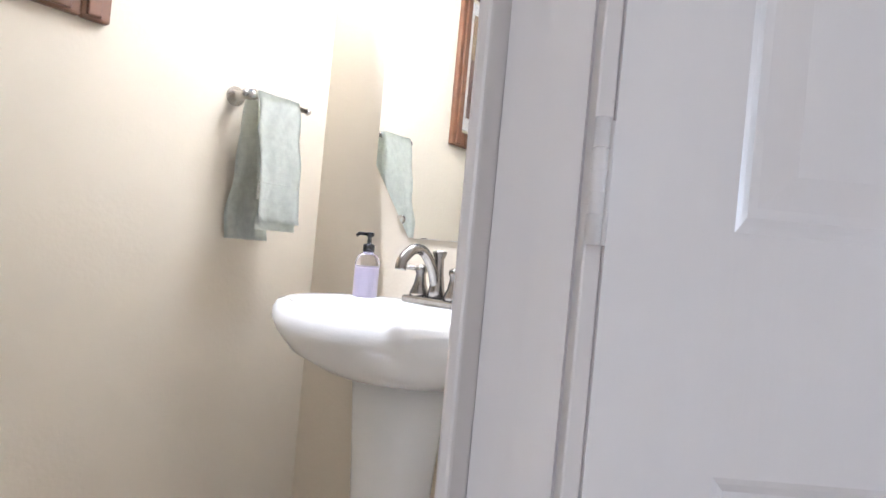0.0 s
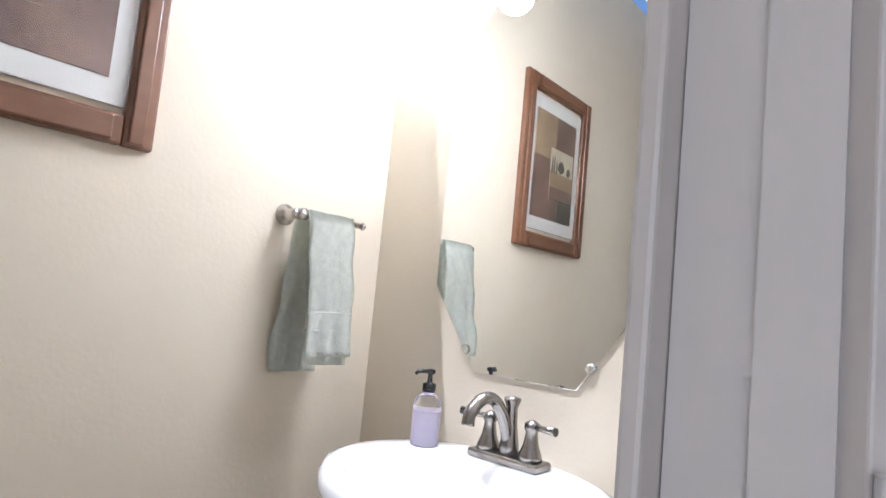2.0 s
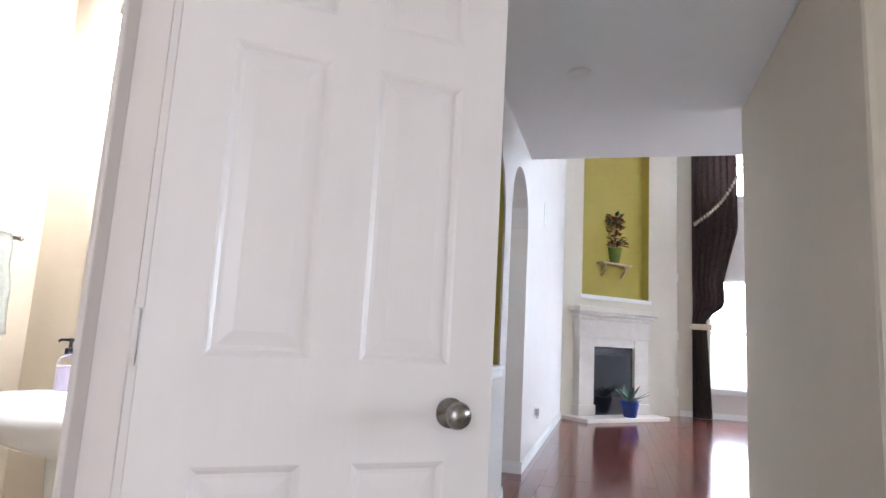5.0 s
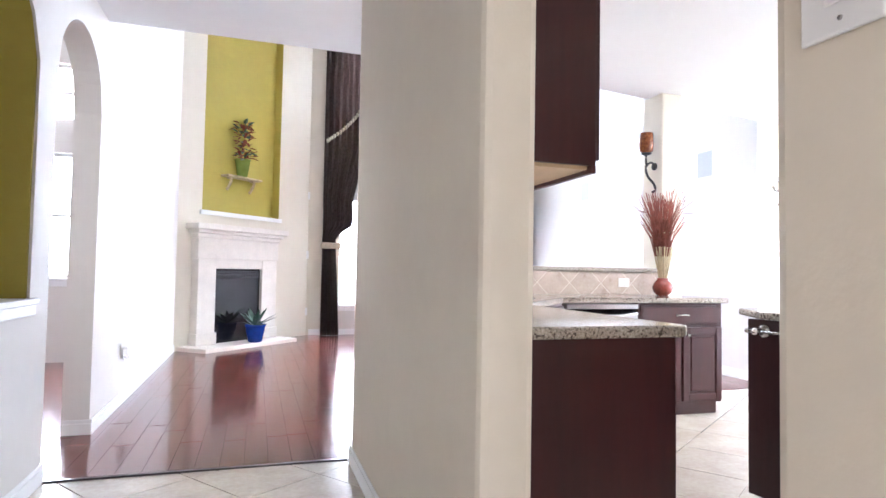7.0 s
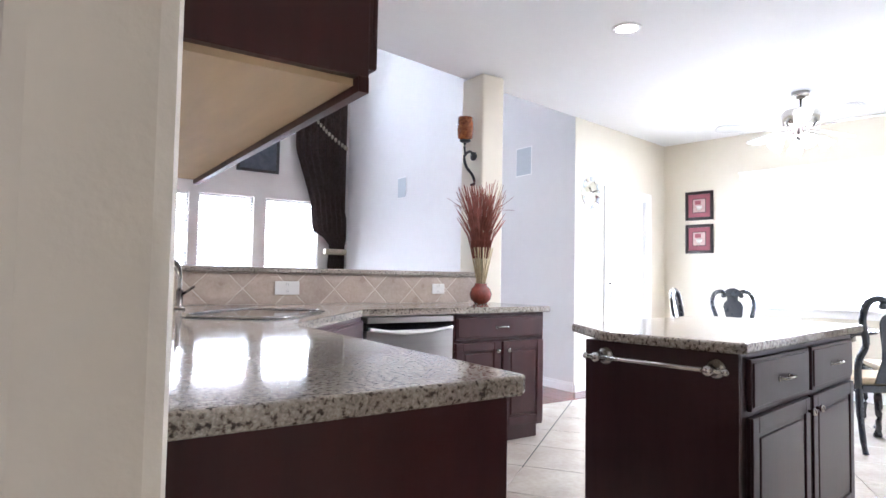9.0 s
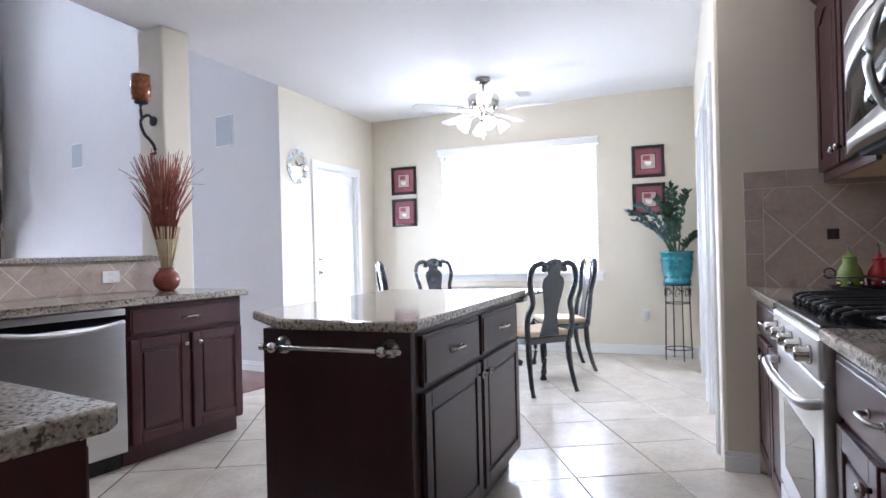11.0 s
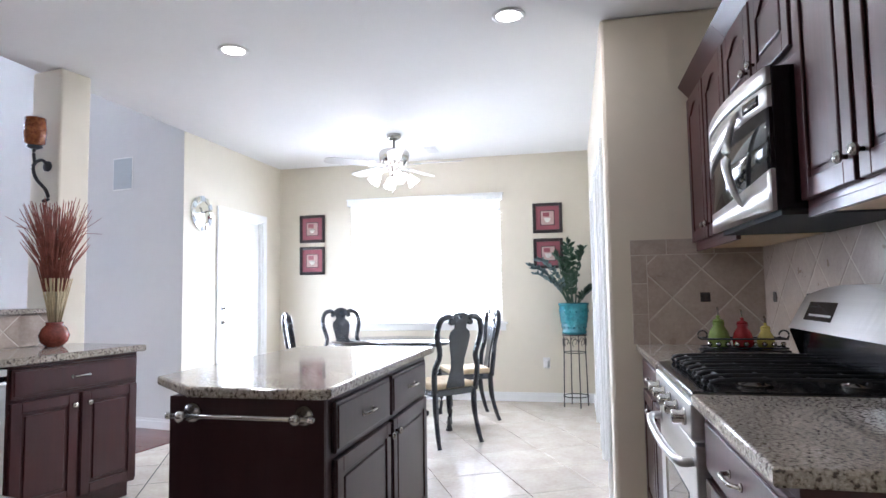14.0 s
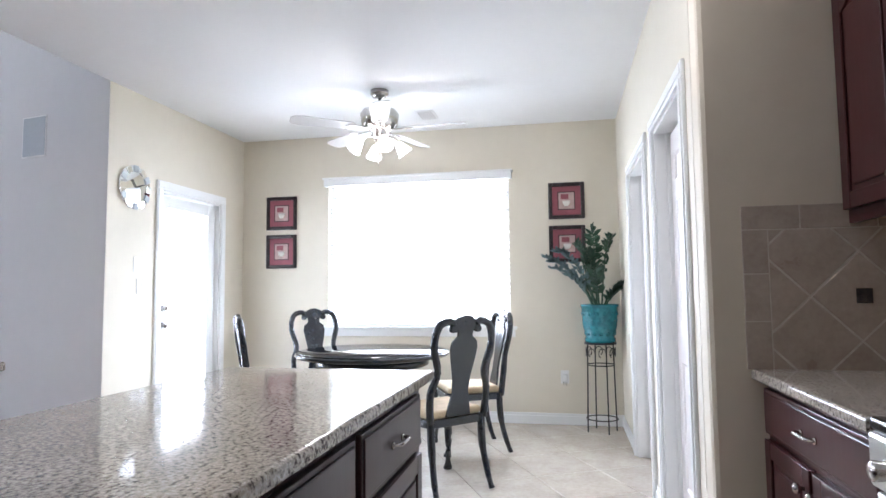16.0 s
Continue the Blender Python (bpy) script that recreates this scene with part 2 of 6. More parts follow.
def tube(bm, pts, rad, seg=8, flat=1.0, up=(0, 0, 1)):
    pts = [Vector(p) for p in pts]
    n = len(pts)
    rads = rad if isinstance(rad, (list, tuple)) else [rad] * n
    rings = []
    for i, p in enumerate(pts):
        d = (pts[min(i + 1, n - 1)] - pts[max(i - 1, 0)]).normalized()
        a = d.cross(Vector(up))
        if a.length < 1e-3:
            a = d.cross(Vector((0, 1, 0)))
        a.normalize()
        b = a.cross(d)
        rings.append([bm.verts.new(p + rads[i] * (math.cos(2 * math.pi * k / seg) * a + flat * math.sin(2 * math.pi * k / seg) * b)) for k in range(seg)])
    for a, b in zip(rings, rings[1:]):
        for i in range(seg):
            j = (i + 1) % seg
            bm.faces.new((a[i], a[j], b[j], b[i])).smooth = True
    bm.faces.new(rings[0][::-1])
    bm.faces.new(rings[-1])
    return bm


def smooth_line(pts, k=4):
    out = []
    P = [Vector(p) for p in pts]
    for i in range(len(P) - 1):
        p0, p1, p2, p3 = P[max(i - 1, 0)], P[i], P[i + 1], P[min(i + 2, len(P) - 1)]
        for j in range(k):
            t = j / k
            out.append(0.5 * ((2 * p1) + (p2 - p0) * t + (2 * p0 - 5 * p1 + 4 * p2 - p3) * t * t + (3 * p1 - p0 - 3 * p2 + p3) * t ** 3))
    out.append(P[-1])
    return out


def prism(bm, poly, z0, z1, m=None, bev=0.0):
    m = m or ID
    lo = [bm.verts.new(m @ Vector((x, y, z0))) for x, y in poly]
    hi = [bm.verts.new(m @ Vector((x, y, z1))) for x, y in poly]
    fs = [bm.faces.new(lo[::-1]), bm.faces.new(hi)]
    n = len(poly)
    for i in range(n):
        fs.append(bm.faces.new((lo[i], lo[(i + 1) % n], hi[(i + 1) % n], hi[i])))
    if bev:
        bmesh.ops.bevel(bm, geom=list({e for f in fs[:2] for e in f.edges}), offset=bev, segments=3, affect='EDGES', profile=0.5)
    return bm


def link_mesh(name, bm, material):
    bmesh.ops.recalc_face_normals(bm, faces=bm.faces)
    me = bpy.data.meshes.new(name)
    bm.to_mesh(me)
    bm.free()
    me.materials.append(material)
    return new(name, me)


def part(name, bm, material, parent, label=""):
    ob = link_mesh(name, bm, material)
    ob.parent = parent
    return tagged(ob, label) if label else ob


def struct(name, bm, material, m=None, label=""):
    ob = link_mesh(name, bm, material)
    if m is not None:
        ob.matrix_world = m
    return tagged(ob, label or name.replace("_", " "), kind="structure")


def thing(name, label, cat, m, group="", kind=""):
    ob = new(name)
    ob.empty_display_size = 0.1
    ob.matrix_world = m
    return tagged(ob, label, cat, group, kind)


# ---- structure: hall axes ----
LW, RW = -0.961, 0.585
CZ, LZ = 2.75, 5.2


def arch_top(bm, v0, v1, zs, zt, ztop, u0, u1, n=20):
    for i in range(n):
        a, b = v0 + (v1 - v0) * i / n, v0 + (v1 - v0) * (i + 1) / n
        f = lambda v: zs + (zt - zs) * math.sqrt(max(0, 1 - ((v - (v0 + v1) / 2) / ((v1 - v0) / 2)) ** 2))
        q = [(a, f(a)), (b, f(b)), (b, ztop), (a, ztop)]
        lo = [bm.verts.new((u0, y, z)) for y, z in q]
        hi = [bm.verts.new((u1, y, z)) for y, z in q]
        bm.faces.new(lo[::-1])
        bm.faces.new(hi)
        for k in range(4):
            bm.faces.new((lo[k], lo[(k + 1) % 4], hi[(k + 1) % 4], hi[k]))
    return bm


T0 = LW - 0.16
NB = -1.19                      # back of the arched niche
PW = -1.07                      # hall face of the powder room wall
DV0, DV1 = 0.70, 1.40          # powder room doorway
bm = B()
box(bm, PW - 0.107, PW, -1.6, DV0, 0, CZ)
box(bm, PW - 0.107, PW, DV1, 2.164, 0, CZ)
box(bm, PW - 0.107, PW, DV0, DV1, 2.06, CZ)
struct("wall_hall_west", bm, WALLH, HM, "cream hall wall with the powder room doorway")
bm = B()
box(bm, T0, LW, 2.165, 2.6, 0, LZ)
box(bm, T0, LW, 2.6, 4.5, 0, 0.9)
arch_top(bm, 2.6, 4.5, 2.05, 2.5, LZ, T0, LW)
box(bm, T0, LW, 4.5, 4.757, 0, LZ)
arch_top(bm, 4.757, 5.67, 2.08, 2.5, LZ, T0, LW)
box(bm, T0, LW, 5.67, 9.75, 0, LZ)
struct("wall_hall_arches", bm, WALLH, HM, "cream wall with an arched niche and an arched opening")
bm = B()
box(bm, NB, T0, 4.48, 4.54, 0.9, 2.6)
box(bm, NB, T0, 2.56, 2.62, 0.9, 2.6)
box(bm, NB, T0, 2.56, 4.54, 2.5, 2.6)
arch_top(bm, 2.603, 4.497, 2.047, 2.497, 2.5, NB, LW - 0.012)
box(bm, NB, LW - 0.012, 4.48, 4.4995, 0.93, 2.1)
box(bm, NB, LW - 0.012, 2.6005, 2.62, 0.93, 2.1)
struct("niche_reveal", bm, MUST, HM, "mustard painted reveal of the arched niche")
struct("niche_back", box(B(), NB - 0.05, NB, 2.5, 4.6, 0.8, 2.7), WALLH, HM, "cream back of the arched niche")
bm = B()
box(bm, NB, LW + 0.03, 2.57, 4.54, 0.9, 0.93, 0.006)
box(bm, LW, LW + 0.02, 2.58, 4.53, 0.85, 0.9, 0.005)
struct("trim_niche_sill", bm, WHITE, HM, "white moulded sill of the arched niche")

bm = B()
box(bm, RW, RW + 0.14, -1.6, 1.795, 0, CZ, 0.02)
struct("wall_hall_east", bm, WALL, HM, "tan wall beside the kitchen opening with rounded corners")
bm = B()
box(bm, RW, RW + 0.155, 2.69, 4.72, 0, CZ, 0.025)
struct("wall_hall_post", bm, WALL, HM, "tan wall end between hall and kitchen with rounded corners")
# unseen back wall, opened only to let the added hall fill through
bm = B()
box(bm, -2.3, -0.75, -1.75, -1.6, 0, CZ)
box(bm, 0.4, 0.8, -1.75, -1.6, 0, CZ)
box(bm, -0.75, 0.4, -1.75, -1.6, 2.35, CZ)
struct("wall_hall_back", bm, WALLH, HM, "unseen cream hall wall with an opening for the added fill lamp")

# powder room shell
BW, MV = -2.28, 2.165
struct("wall_powder_west", box(B(), BW - 0.12, BW, -0.3, MV + 0.12, 0, CZ), WALL, HM, "cream textured powder room wall")
struct("wall_powder_north", box(B(), BW, LW - 0.02, MV, MV + 0.12, 0, CZ), WALL, HM, "cream textured wall behind the mirror")
struct("wall_powder_south", box(B(), BW - 0.12, LW - 0.12, -0.42, -0.3, 0, CZ), WALL, HM)
struct("floor_powder", box(B(), BW - 0.1, LW, -0.4, MV + 0.05, -0.05, -0.004), TILE, HM)

# living and dining room
FD = (-0.96, 9.75), (0.85, 11.56)     # diagonal fireplace wall
struct("wall_living_north", box(B(), 0.8, 1.38, 11.6, 11.75, 0, LZ), WALLY, HM)
bm = B()
WIN = [(1.38, 2.45), (2.58, 3.42), (3.6, 4.5)]
box(bm, 4.5, 5.2, 11.6, 11.75, 0, LZ)
for a, b in ((2.45, 2.58), (3.42, 3.6)):
    box(bm, a, b, 11.6, 11.75, 0, LZ)
for a, b in WIN:
    for z0, z1 in ((0, 0.5), (2.34, 3.8), (5.0, LZ)):
        box(bm, a, b, 11.6, 11.75, z0, z1)
struct("wall_living_windows", bm, WALLH, HM, "cream wall with two rows of tall windows")
struct("wall_living_east", prism(B(), [(5.037, 6.266), (5.19, 6.42), (5.19, 11.75), (5.037, 11.75)], 0, LZ), GREY, HM, "pale grey living room wall")
bm = B()
prism(bm, [(-1.2, 11.9), (-1.1, 9.6), FD[0], FD[1], (0.9, 11.9)], 0, 1.86)
prism(bm, [(-1.2, 11.9), (-1.1, 9.6), FD[0], FD[1], (0.9, 11.9)], 5.1, LZ)


def fdp(s, off=0.0):
    return (FD[0][0] + s * 0.7071 + off * 0.7071, FD[0][1] + s * 0.7071 - off * 0.7071)


for s0, s1 in ((0.0, 0.38), (1.86, 2.56)):
    prism(bm, [fdp(s0), fdp(s1), fdp(s1, -0.4), fdp(s0, -0.4)], 1.86, 5.1)
struct("wall_fireplace", bm, WALLY, HM, "cream diagonal chimney wall with a tall recess")
bm = B()
prism(bm, [fdp(0.38, -0.14), fdp(1.86, -0.14), fdp(1.86, -0.3), fdp(0.38, -0.3)], 1.86, 5.1)
prism(bm, [fdp(1.852, -0.002), fdp(1.86, -0.002), fdp(1.86, -0.14), fdp(1.852, -0.14)], 1.89, 5.1)
prism(bm, [fdp(0.38, -0.002), fdp(0.388, -0.002), fdp(0.388, -0.14), fdp(0.38, -0.14)], 1.89, 5.1)
struct("wall_recess", bm, MUST, HM, "mustard painted recess above the fireplace")
bm = B()
prism(bm, [fdp(0.34, 0.03), fdp(1.9, 0.03), fdp(1.9, -0.1), fdp(0.34, -0.1)], 1.83, 1.89)
struct("trim_recess_sill", bm, WHITE, HM)
# dining room beyond the arch
bm = B()
box(bm, -4.2, -4.05, 2.3, 5.0, 0, LZ)
box(bm, -4.2, -4.05, 6.2, 9.0, 0, LZ)
box(bm, -4.2, -4.05, 5.0, 6.2, 0, LZ)
struct("wall_dining_west", bm, WALLH, HM)
bm = B()
box(bm, -4.2, -2.65, 9.0, 9.15, 0, LZ)
box(bm, -1.9, T0, 9.0, 9.15, 0, LZ)
for z0, z1 in ((0, 0.95), (2.37, 2.75), (3.4, LZ)):
    box(bm, -2.65, -1.9, 9.0, 9.15, z0, z1)
struct("wall_dining_north", bm, WALLH, HM, "cream dining room wall with tall windows")
struct("wall_dining_south", box(B(), -4.2, T0 - 0.2, 2.3, 2.45, 0, LZ), WALLH, HM)

# kitchen shell (main axes)
bm = B()
WY0, WY1, WZ0, WZ1 = 2.69, 4.475, 0.87, 2.27
box(bm, 7.82, 7.97, 1.4, WY0, 0, CZ)
box(bm, 7.82, 7.97, WY1, 5.55, 0, CZ)
box(bm, 7.82, 7.97, WY0, WY1, 0, WZ0)
box(bm, 7.82, 7.97, WY0, WY1, WZ1, CZ)
struct("wall_nook_east", bm, WALLY, None, "warm cream breakfast nook wall around the window")
bm = B()
prism(bm, [(5.958, 5.4), (6.555, 5.4), (6.555, 5.55), (6.12, 5.55)], 0, CZ)
box(bm, 7.4, 7.82, 5.4, 5.55, 0, CZ)
box(bm, 6.555, 7.4, 5.4, 5.55, 2.045, CZ)
struct("wall_nook_north", bm, WALLY, None, "warm cream wall with the patio door")
PD = [(4.83, 5.62), (5.98, 6.85)]
bm = B()
ED = [4.66, PD[0][0], PD[0][1], PD[1][0], PD[1][1], 7.82]
for a, b in ((ED[0], ED[1]), (ED[2], ED[3]), (ED[4], ED[5])):
    box(bm, a, b, 1.56, 1.71, 0, CZ)
for a, b in PD:
    box(bm, a, b, 1.56, 1.71, 2.05, CZ)
struct("wall_pantry", bm, WALLY, None, "warm cream wall with two white doors")
SY = 0.915                      # face of the wall behind the range
struct("wall_stub", box(B(), 4.525, 4.66, SY, 1.712, 0, CZ, 0.02), WALL, None, "tan wall end with rounded corner")
struct("wall_stove", box(B(), 0.8, 4.66, 0.765, SY, 0, CZ), WALL, None, "tan wall behind the range")
struct("wall_closet", box(B(), 4.66, 7.9, 0.5, 0.65, 0, CZ), WALL)

# half wall, ledge and pillar
bm = B()
box(bm, 0.95, 3.5, 5.82, 6.02, 0, 1.12)
box(bm, 0.95, 1.07, 4.72, 5.82, 0, 1.12)
box(bm, RW + 0.155, 1.07, 4.6, 4.72, 0, 1.12)
struct("wall_half", bm, WALL, HM, "half wall between kitchen and living room")
struct("wall_pillar", box(B(), 3.5, 3.72, 5.8, 6.08, 0, CZ, 0.015), WALLY, HM, "cream pillar with rounded corners")
# ceilings and floors
bm = B()
prism(bm, [(-2.3, -1.75), (9.0, -1.75), (9.0, 6.9), (5.1, 6.42), (5.05, 6.27), (3.72, 6.06), (2.5, 5.84), (LW - 0.1, 5.77)], CZ, CZ + 0.25)
struct("ceiling_kitchen", bm, CEIL, HM, "white textured ceiling over hall and kitchen")
bm = B()
prism(bm, [(LW - 0.2, 5.78), (2.5, 5.85), (3.72, 6.07), (5.06, 6.28), (5.06, 6.43), (3.7, 6.2), (2.4, 6.0), (LW - 0.2, 5.93)], CZ + 0.25, LZ)
struct("wall_living_south", bm, WALLH, HM)
struct("ceiling_living", box(B(), -4.3, 5.3, 2.2, 11.9, LZ, LZ + 0.2), CEIL, HM)
struct("floor", box(B(), -4.3, 9.0, -1.8, 11.9, -0.2, -0.006), GROUT, HM, "pale grout bed of the floor")

# baseboards and casings
bm = B()


def base(bm, x0, x1, y0, y1):
    box(bm, x0, x1, y0, y1, 0, 0.075, 0.003)
    dx, dy = (0.005, 0) if abs(x1 - x0) < abs(y1 - y0) else (0, 0.005)
    box(bm, x0 + dx, x1 - dx, y0 + dy, y1 - dy, 0.075, 0.1, 0.003)


for v0, v1 in ((2.17, 4.757), (5.67, 9.75)):
    base(bm, LW, LW + 0.016, v0, v1)
base(bm, T0, LW + 0.016, 5.655, 5.67)
base(bm, RW - 0.016, RW, 2.69, 4.72)
base(bm, RW - 0.016, RW, -1.6, 1.79)
base(bm, 5.024, 5.04, 6.27, 11.6)
base(bm, 0.9, 5.04, 11.584, 11.6)
struct("baseboard_hall", bm, WHITE, HM, "white baseboard of hall and living room")
bm = B()
base(bm, 7.804, 7.82, 1.71, 5.4)
base(bm, 5.96, 6.46, 5.384, 5.4)
base(bm, 6.96, 7.804, 1.71, 1.726)
base(bm, 5.73, 5.88, 1.71, 1.726)
base(bm, 4.509, 4.525, 1.55, 1.71)
struct("baseboard_kitchen", bm, WHITE, None, "white baseboard of the breakfast nook")


def casing(name, a, b, top, m, depth=0.15, w=0.075, material=WHITE):
    """Casing on the y=0 side of an opening a..b, jamb going back by depth."""
    bm = B()
    for s in (a - w, b):
        box(bm, s, s + w, 0, 0.016, 0, top, 0.004)
        box(bm, s + 0.02, s + w - 0.012, 0.016, 0.022, 0, top, 0.003)
    box(bm, a - w, b + w, 0, 0.016, top, top + w, 0.004)
    box(bm, a - w + 0.012, b + w - 0.012, 0.016, 0.022, top + 0.02, top + w - 0.012, 0.003)
    box(bm, a, a + 0.018, -depth, 0, 0, top)
    box(bm, b - 0.018, b, -depth, 0, 0, top)
    box(bm, a + 0.018, b - 0.018, -depth, 0, top - 0.018, top)
    box(bm, a + 0.018, a + 0.03, -depth + 0.05, -depth + 0.09, 0, top - 0.018)
    box(bm, b - 0.03, b - 0.018, -depth + 0.05, -depth + 0.09, 0, top - 0.018)
    return struct(name, bm, material, m, "white moulded door casing")


casing("trim_door_pantry", PD[0][0], PD[0][1], 2.05, pose(0, 1.71, 0))
casing("trim_door_laundry", PD[1][0], PD[1][1], 2.05, pose(0, 1.71, 0))
casing("trim_door_patio", -7.4, -6.555, 2.045, pose(0, 5.4, 0, 0, 0, 180))
casing("trim_door_powder", DV0, DV1, 2.06, HM @ pose(PW, 0, 0, 0, 0, 90) @ Matrix.Diagonal((1, -1, 1, 1)), 0.107, material=DOORW)
bm = B()
for a, b in ((DV0 - 0.06, DV0 + 0.012), (DV1 - 0.05, DV1 + 0.06)):
    box(bm, PW - 0.124, PW - 0.108, a, b, 0, 2.12, 0.004)
struct("trim_door_powder_inner", bm, DOORW, HM, "white inner door casing")


def panel_door(name, w, h, m, label, cat="door", mat_=DOORW, knob_x=None, both=True):
    """Six panel door, hinge at x=0, leaf from x=0..w, thickness -0.035..0."""
    d = tagged(link_mesh(name, box(B(), 0, w, -0.024, -0.011, 0.01, h), mat_), label, kind="structure")
    d.matrix_world = m
    st, mid = 0.105, 0.1
    pw = (w - 2 * st - mid) / 2
    rows_ = ((0.0, 0.2), (0.83, 1.03), (1.66, 1.76), (h - 0.12, h))
    bm = B()
    for x0, x1 in ((0, st), (st + pw, st + pw + mid), (w - st, w)):
        box(bm, x0, x1, -0.035, 0, 0.01, h)
    for z0, z1 in rows_:
        for x0, x1 in ((st, st + pw), (st + pw + mid, w - st)):
            box(bm, x0, x1, -0.035, 0, max(z0, 0.01), z1)
    part("rail_and_stile", bm, mat_, d)
    for (a, z0), (z1, c) in zip(rows_, rows_[1:]):
        for x0 in (st, st + pw + mid):
            p = B()
            for face, sg in ((0.0, 1), (-0.035, -1)):
                rings = []
                for ins, dep in ((0.0, 0.0), (0.006, 0.003), (0.014, 0.009), (0.022, 0.009), (0.05, 0.003)):
                    rings.append([p.verts.new((x, face - sg * dep, z)) for x, z in ((x0 + ins, z0 + ins), (x0 + pw - ins, z0 + ins), (x0 + pw - ins, z1 - ins), (x0 + ins, z1 - ins))])
                for q, r in zip(rings, rings[1:]):
                    for i in range(4):
                        p.faces.new((q[i], q[(i + 1) % 4], r[(i + 1) % 4], r[i]))
                p.faces.new(rings[-1])
            part("panel", p, mat_, d)
    if knob_x is not None:
        for s in (1, -1):
            kb = B()
            lathe(kb, [(0.032, 0), (0.032, 0.006), (0.012, 0.01), (0.012, 0.03), (0.024, 0.036), (0.029, 0.048), (0.024, 0.06), (0.0, 0.064)], 20, pose(knob_x, 0 if s < 0 else -0.035, 0.93, 90 * s, 0, 0))
            part("door_knob", kb, DKNICK, d, "dark nickel door knob")
    return d


HINGE = HM @ pose(-1.078, 1.39, 0, 0, 0, 37.4)
pdoor = panel_door("door_powder", 0.708, 2.03, HINGE, "white six panel door standing open into the hall", knob_x=0.61)
for z in (0.25, 1.06, 1.83):
    hg = B()
    lathe(hg, [(0.0065, -0.051), (0.0065, 0.051)], 12, pose(-0.012, -0.04, z))
    for k in (-0.027, -0.009, 0.009, 0.027):
        lathe(hg, [(0.0072, k - 0.0005), (0.0072, k + 0.0005)], 12, pose(-0.012, -0.04, z))
    box(hg, -0.004, 0.0, -0.034, -0.004, z - 0.051, z + 0.051)
    part("hinge", hg, DOORW, pdoor, "painted over butt hinge")
part("hinge_edge", box(B(), -0.016, -0.0005, -0.03, -0.003, 0.01, 2.03, 0.002), DOORW, pdoor)
hg = B()
box(hg, -1.125, -1.08, DV1 - 0.0205, DV1 - 0.0172, 1.01, 1.112, 0.0015)
for z in (1.03, 1.06, 1.09):
    lathe(hg, [(0.004, 0), (0.003, 0.002)], 8, pose(-1.104 + 0.012 * (z != 1.06), DV1 - 0.0205, z, 90))
struct("trim_hinge_leaf", hg, DOORW, HM, "painted hinge leaf on the jamb")
panel_door("door_pantry", PD[0][1] - PD[0][0] - 0.04, 2.02, pose(PD[0][0] + 0.02, 1.63, 0), "white panel door, closed", knob_x=0.06)
panel_door("door_laundry", PD[1][1] - PD[1][0] - 0.04, 2.02, pose(PD[1][0] + 0.02, 1.63, 0), "white panel door, closed", knob_x=0.06)

# patio door with full glass
pd_ = tagged(link_mesh("door_patio", box(box(box(box(B(), 6.575, 6.685, 5.44, 5.48, 0.01, 2.02, 0.003), 7.27, 7.38, 5.44, 5.48, 0.01, 2.02, 0.003), 6.685, 7.27, 5.44, 5.48, 0.01, 0.22, 0.003), 6.685, 7.27, 5.44, 5.48, 1.92, 2.02, 0.003), WHITE), "white patio door with a tall glazed pane and blinds", kind="structure")
g = part("pane", box(B(), 6.685, 7.27, 5.455, 5.462, 0.22, 1.92), PANE, pd_)
g.visible_shadow = False
for i in range(40):
    part("blind_slat", box(B(), 6.69, 7.265, 5.468, 5.488, 0.245 + i * 0.042, 0.248 + i * 0.042, 0, None), BLIND, pd_)
for z, r in ((0.94, 0.03), (1.08, 0.026)):
    kb = B()
    lathe(kb, [(r, 0), (r, 0.006), (0.011, 0.01), (0.011, 0.03), (r * 0.85, 0.038), (r * 0.9, 0.05), (0, 0.06)], 16, pose(6.63, 5.44, z, 90))
    part("door_knob", kb, NICKEL, pd_, "brushed nickel knob")


def window(name, a, b, z0, z1, m, label, slats, lip=True, cols=1):
    """Window in the plane y=0, room at -y, wall going to +y 0.15."""
    fr = B()
    for s in (a, b - 0.04):
        box(fr, s, s + 0.04, 0.06, 0.12, z0, z1, 0.003)
    for s in (z0, z1 - 0.04):
        box(fr, a + 0.04, b - 0.04, 0.06, 0.12, s, s + 0.04, 0.003)
    w = tagged(link_mesh(name, fr, WHITE), label, kind="structure")
    w.matrix_world = m
    p = part("pane", box(B(), a + 0.04, b - 0.04, 0.088, 0.092, z0 + 0.04, z1 - 0.04), PANE, w)
    p.visible_shadow = False
    part("mullion", box(B(), a + 0.04, b - 0.04, 0.075, 0.105, (z0 + z1) / 2 - 0.02, (z0 + z1) / 2 + 0.02), WHITE, w)
    if slats:
        n = int((z1 - z0 - 0.1) / 0.045)
        me = None
        for i in range(n):
            if me is None:
                o = part("blind_slat", box(B(), a + 0.01, b - 0.01, -0.024, 0.024, -0.0015, 0.0015, 0, pose(0, 0, 0, 38, 0, 0)), BLIND, w)
                me = o.data
            else:
                o = new("blind_slat", me)
                o.parent = w
            o.location = (0, 0.03, z0 + 0.05 + i * 0.045)
        part("blind_bottom_rail", box(B(), a + 0.01, b - 0.01, 0.01, 0.045, z0 + 0.005, z0 + 0.025, 0.003), WHITE, w)
    if lip:
        part("window_sill", box(box(B(), a - 0.06, b + 0.06, -0.05, 0.06, z0 - 0.025, z0 + 0.001, 0.006), a - 0.04, b + 0.04, -0.016, 0.0, z0 - 0.095, z0 - 0.025, 0.004), WHITE, w)
    return w


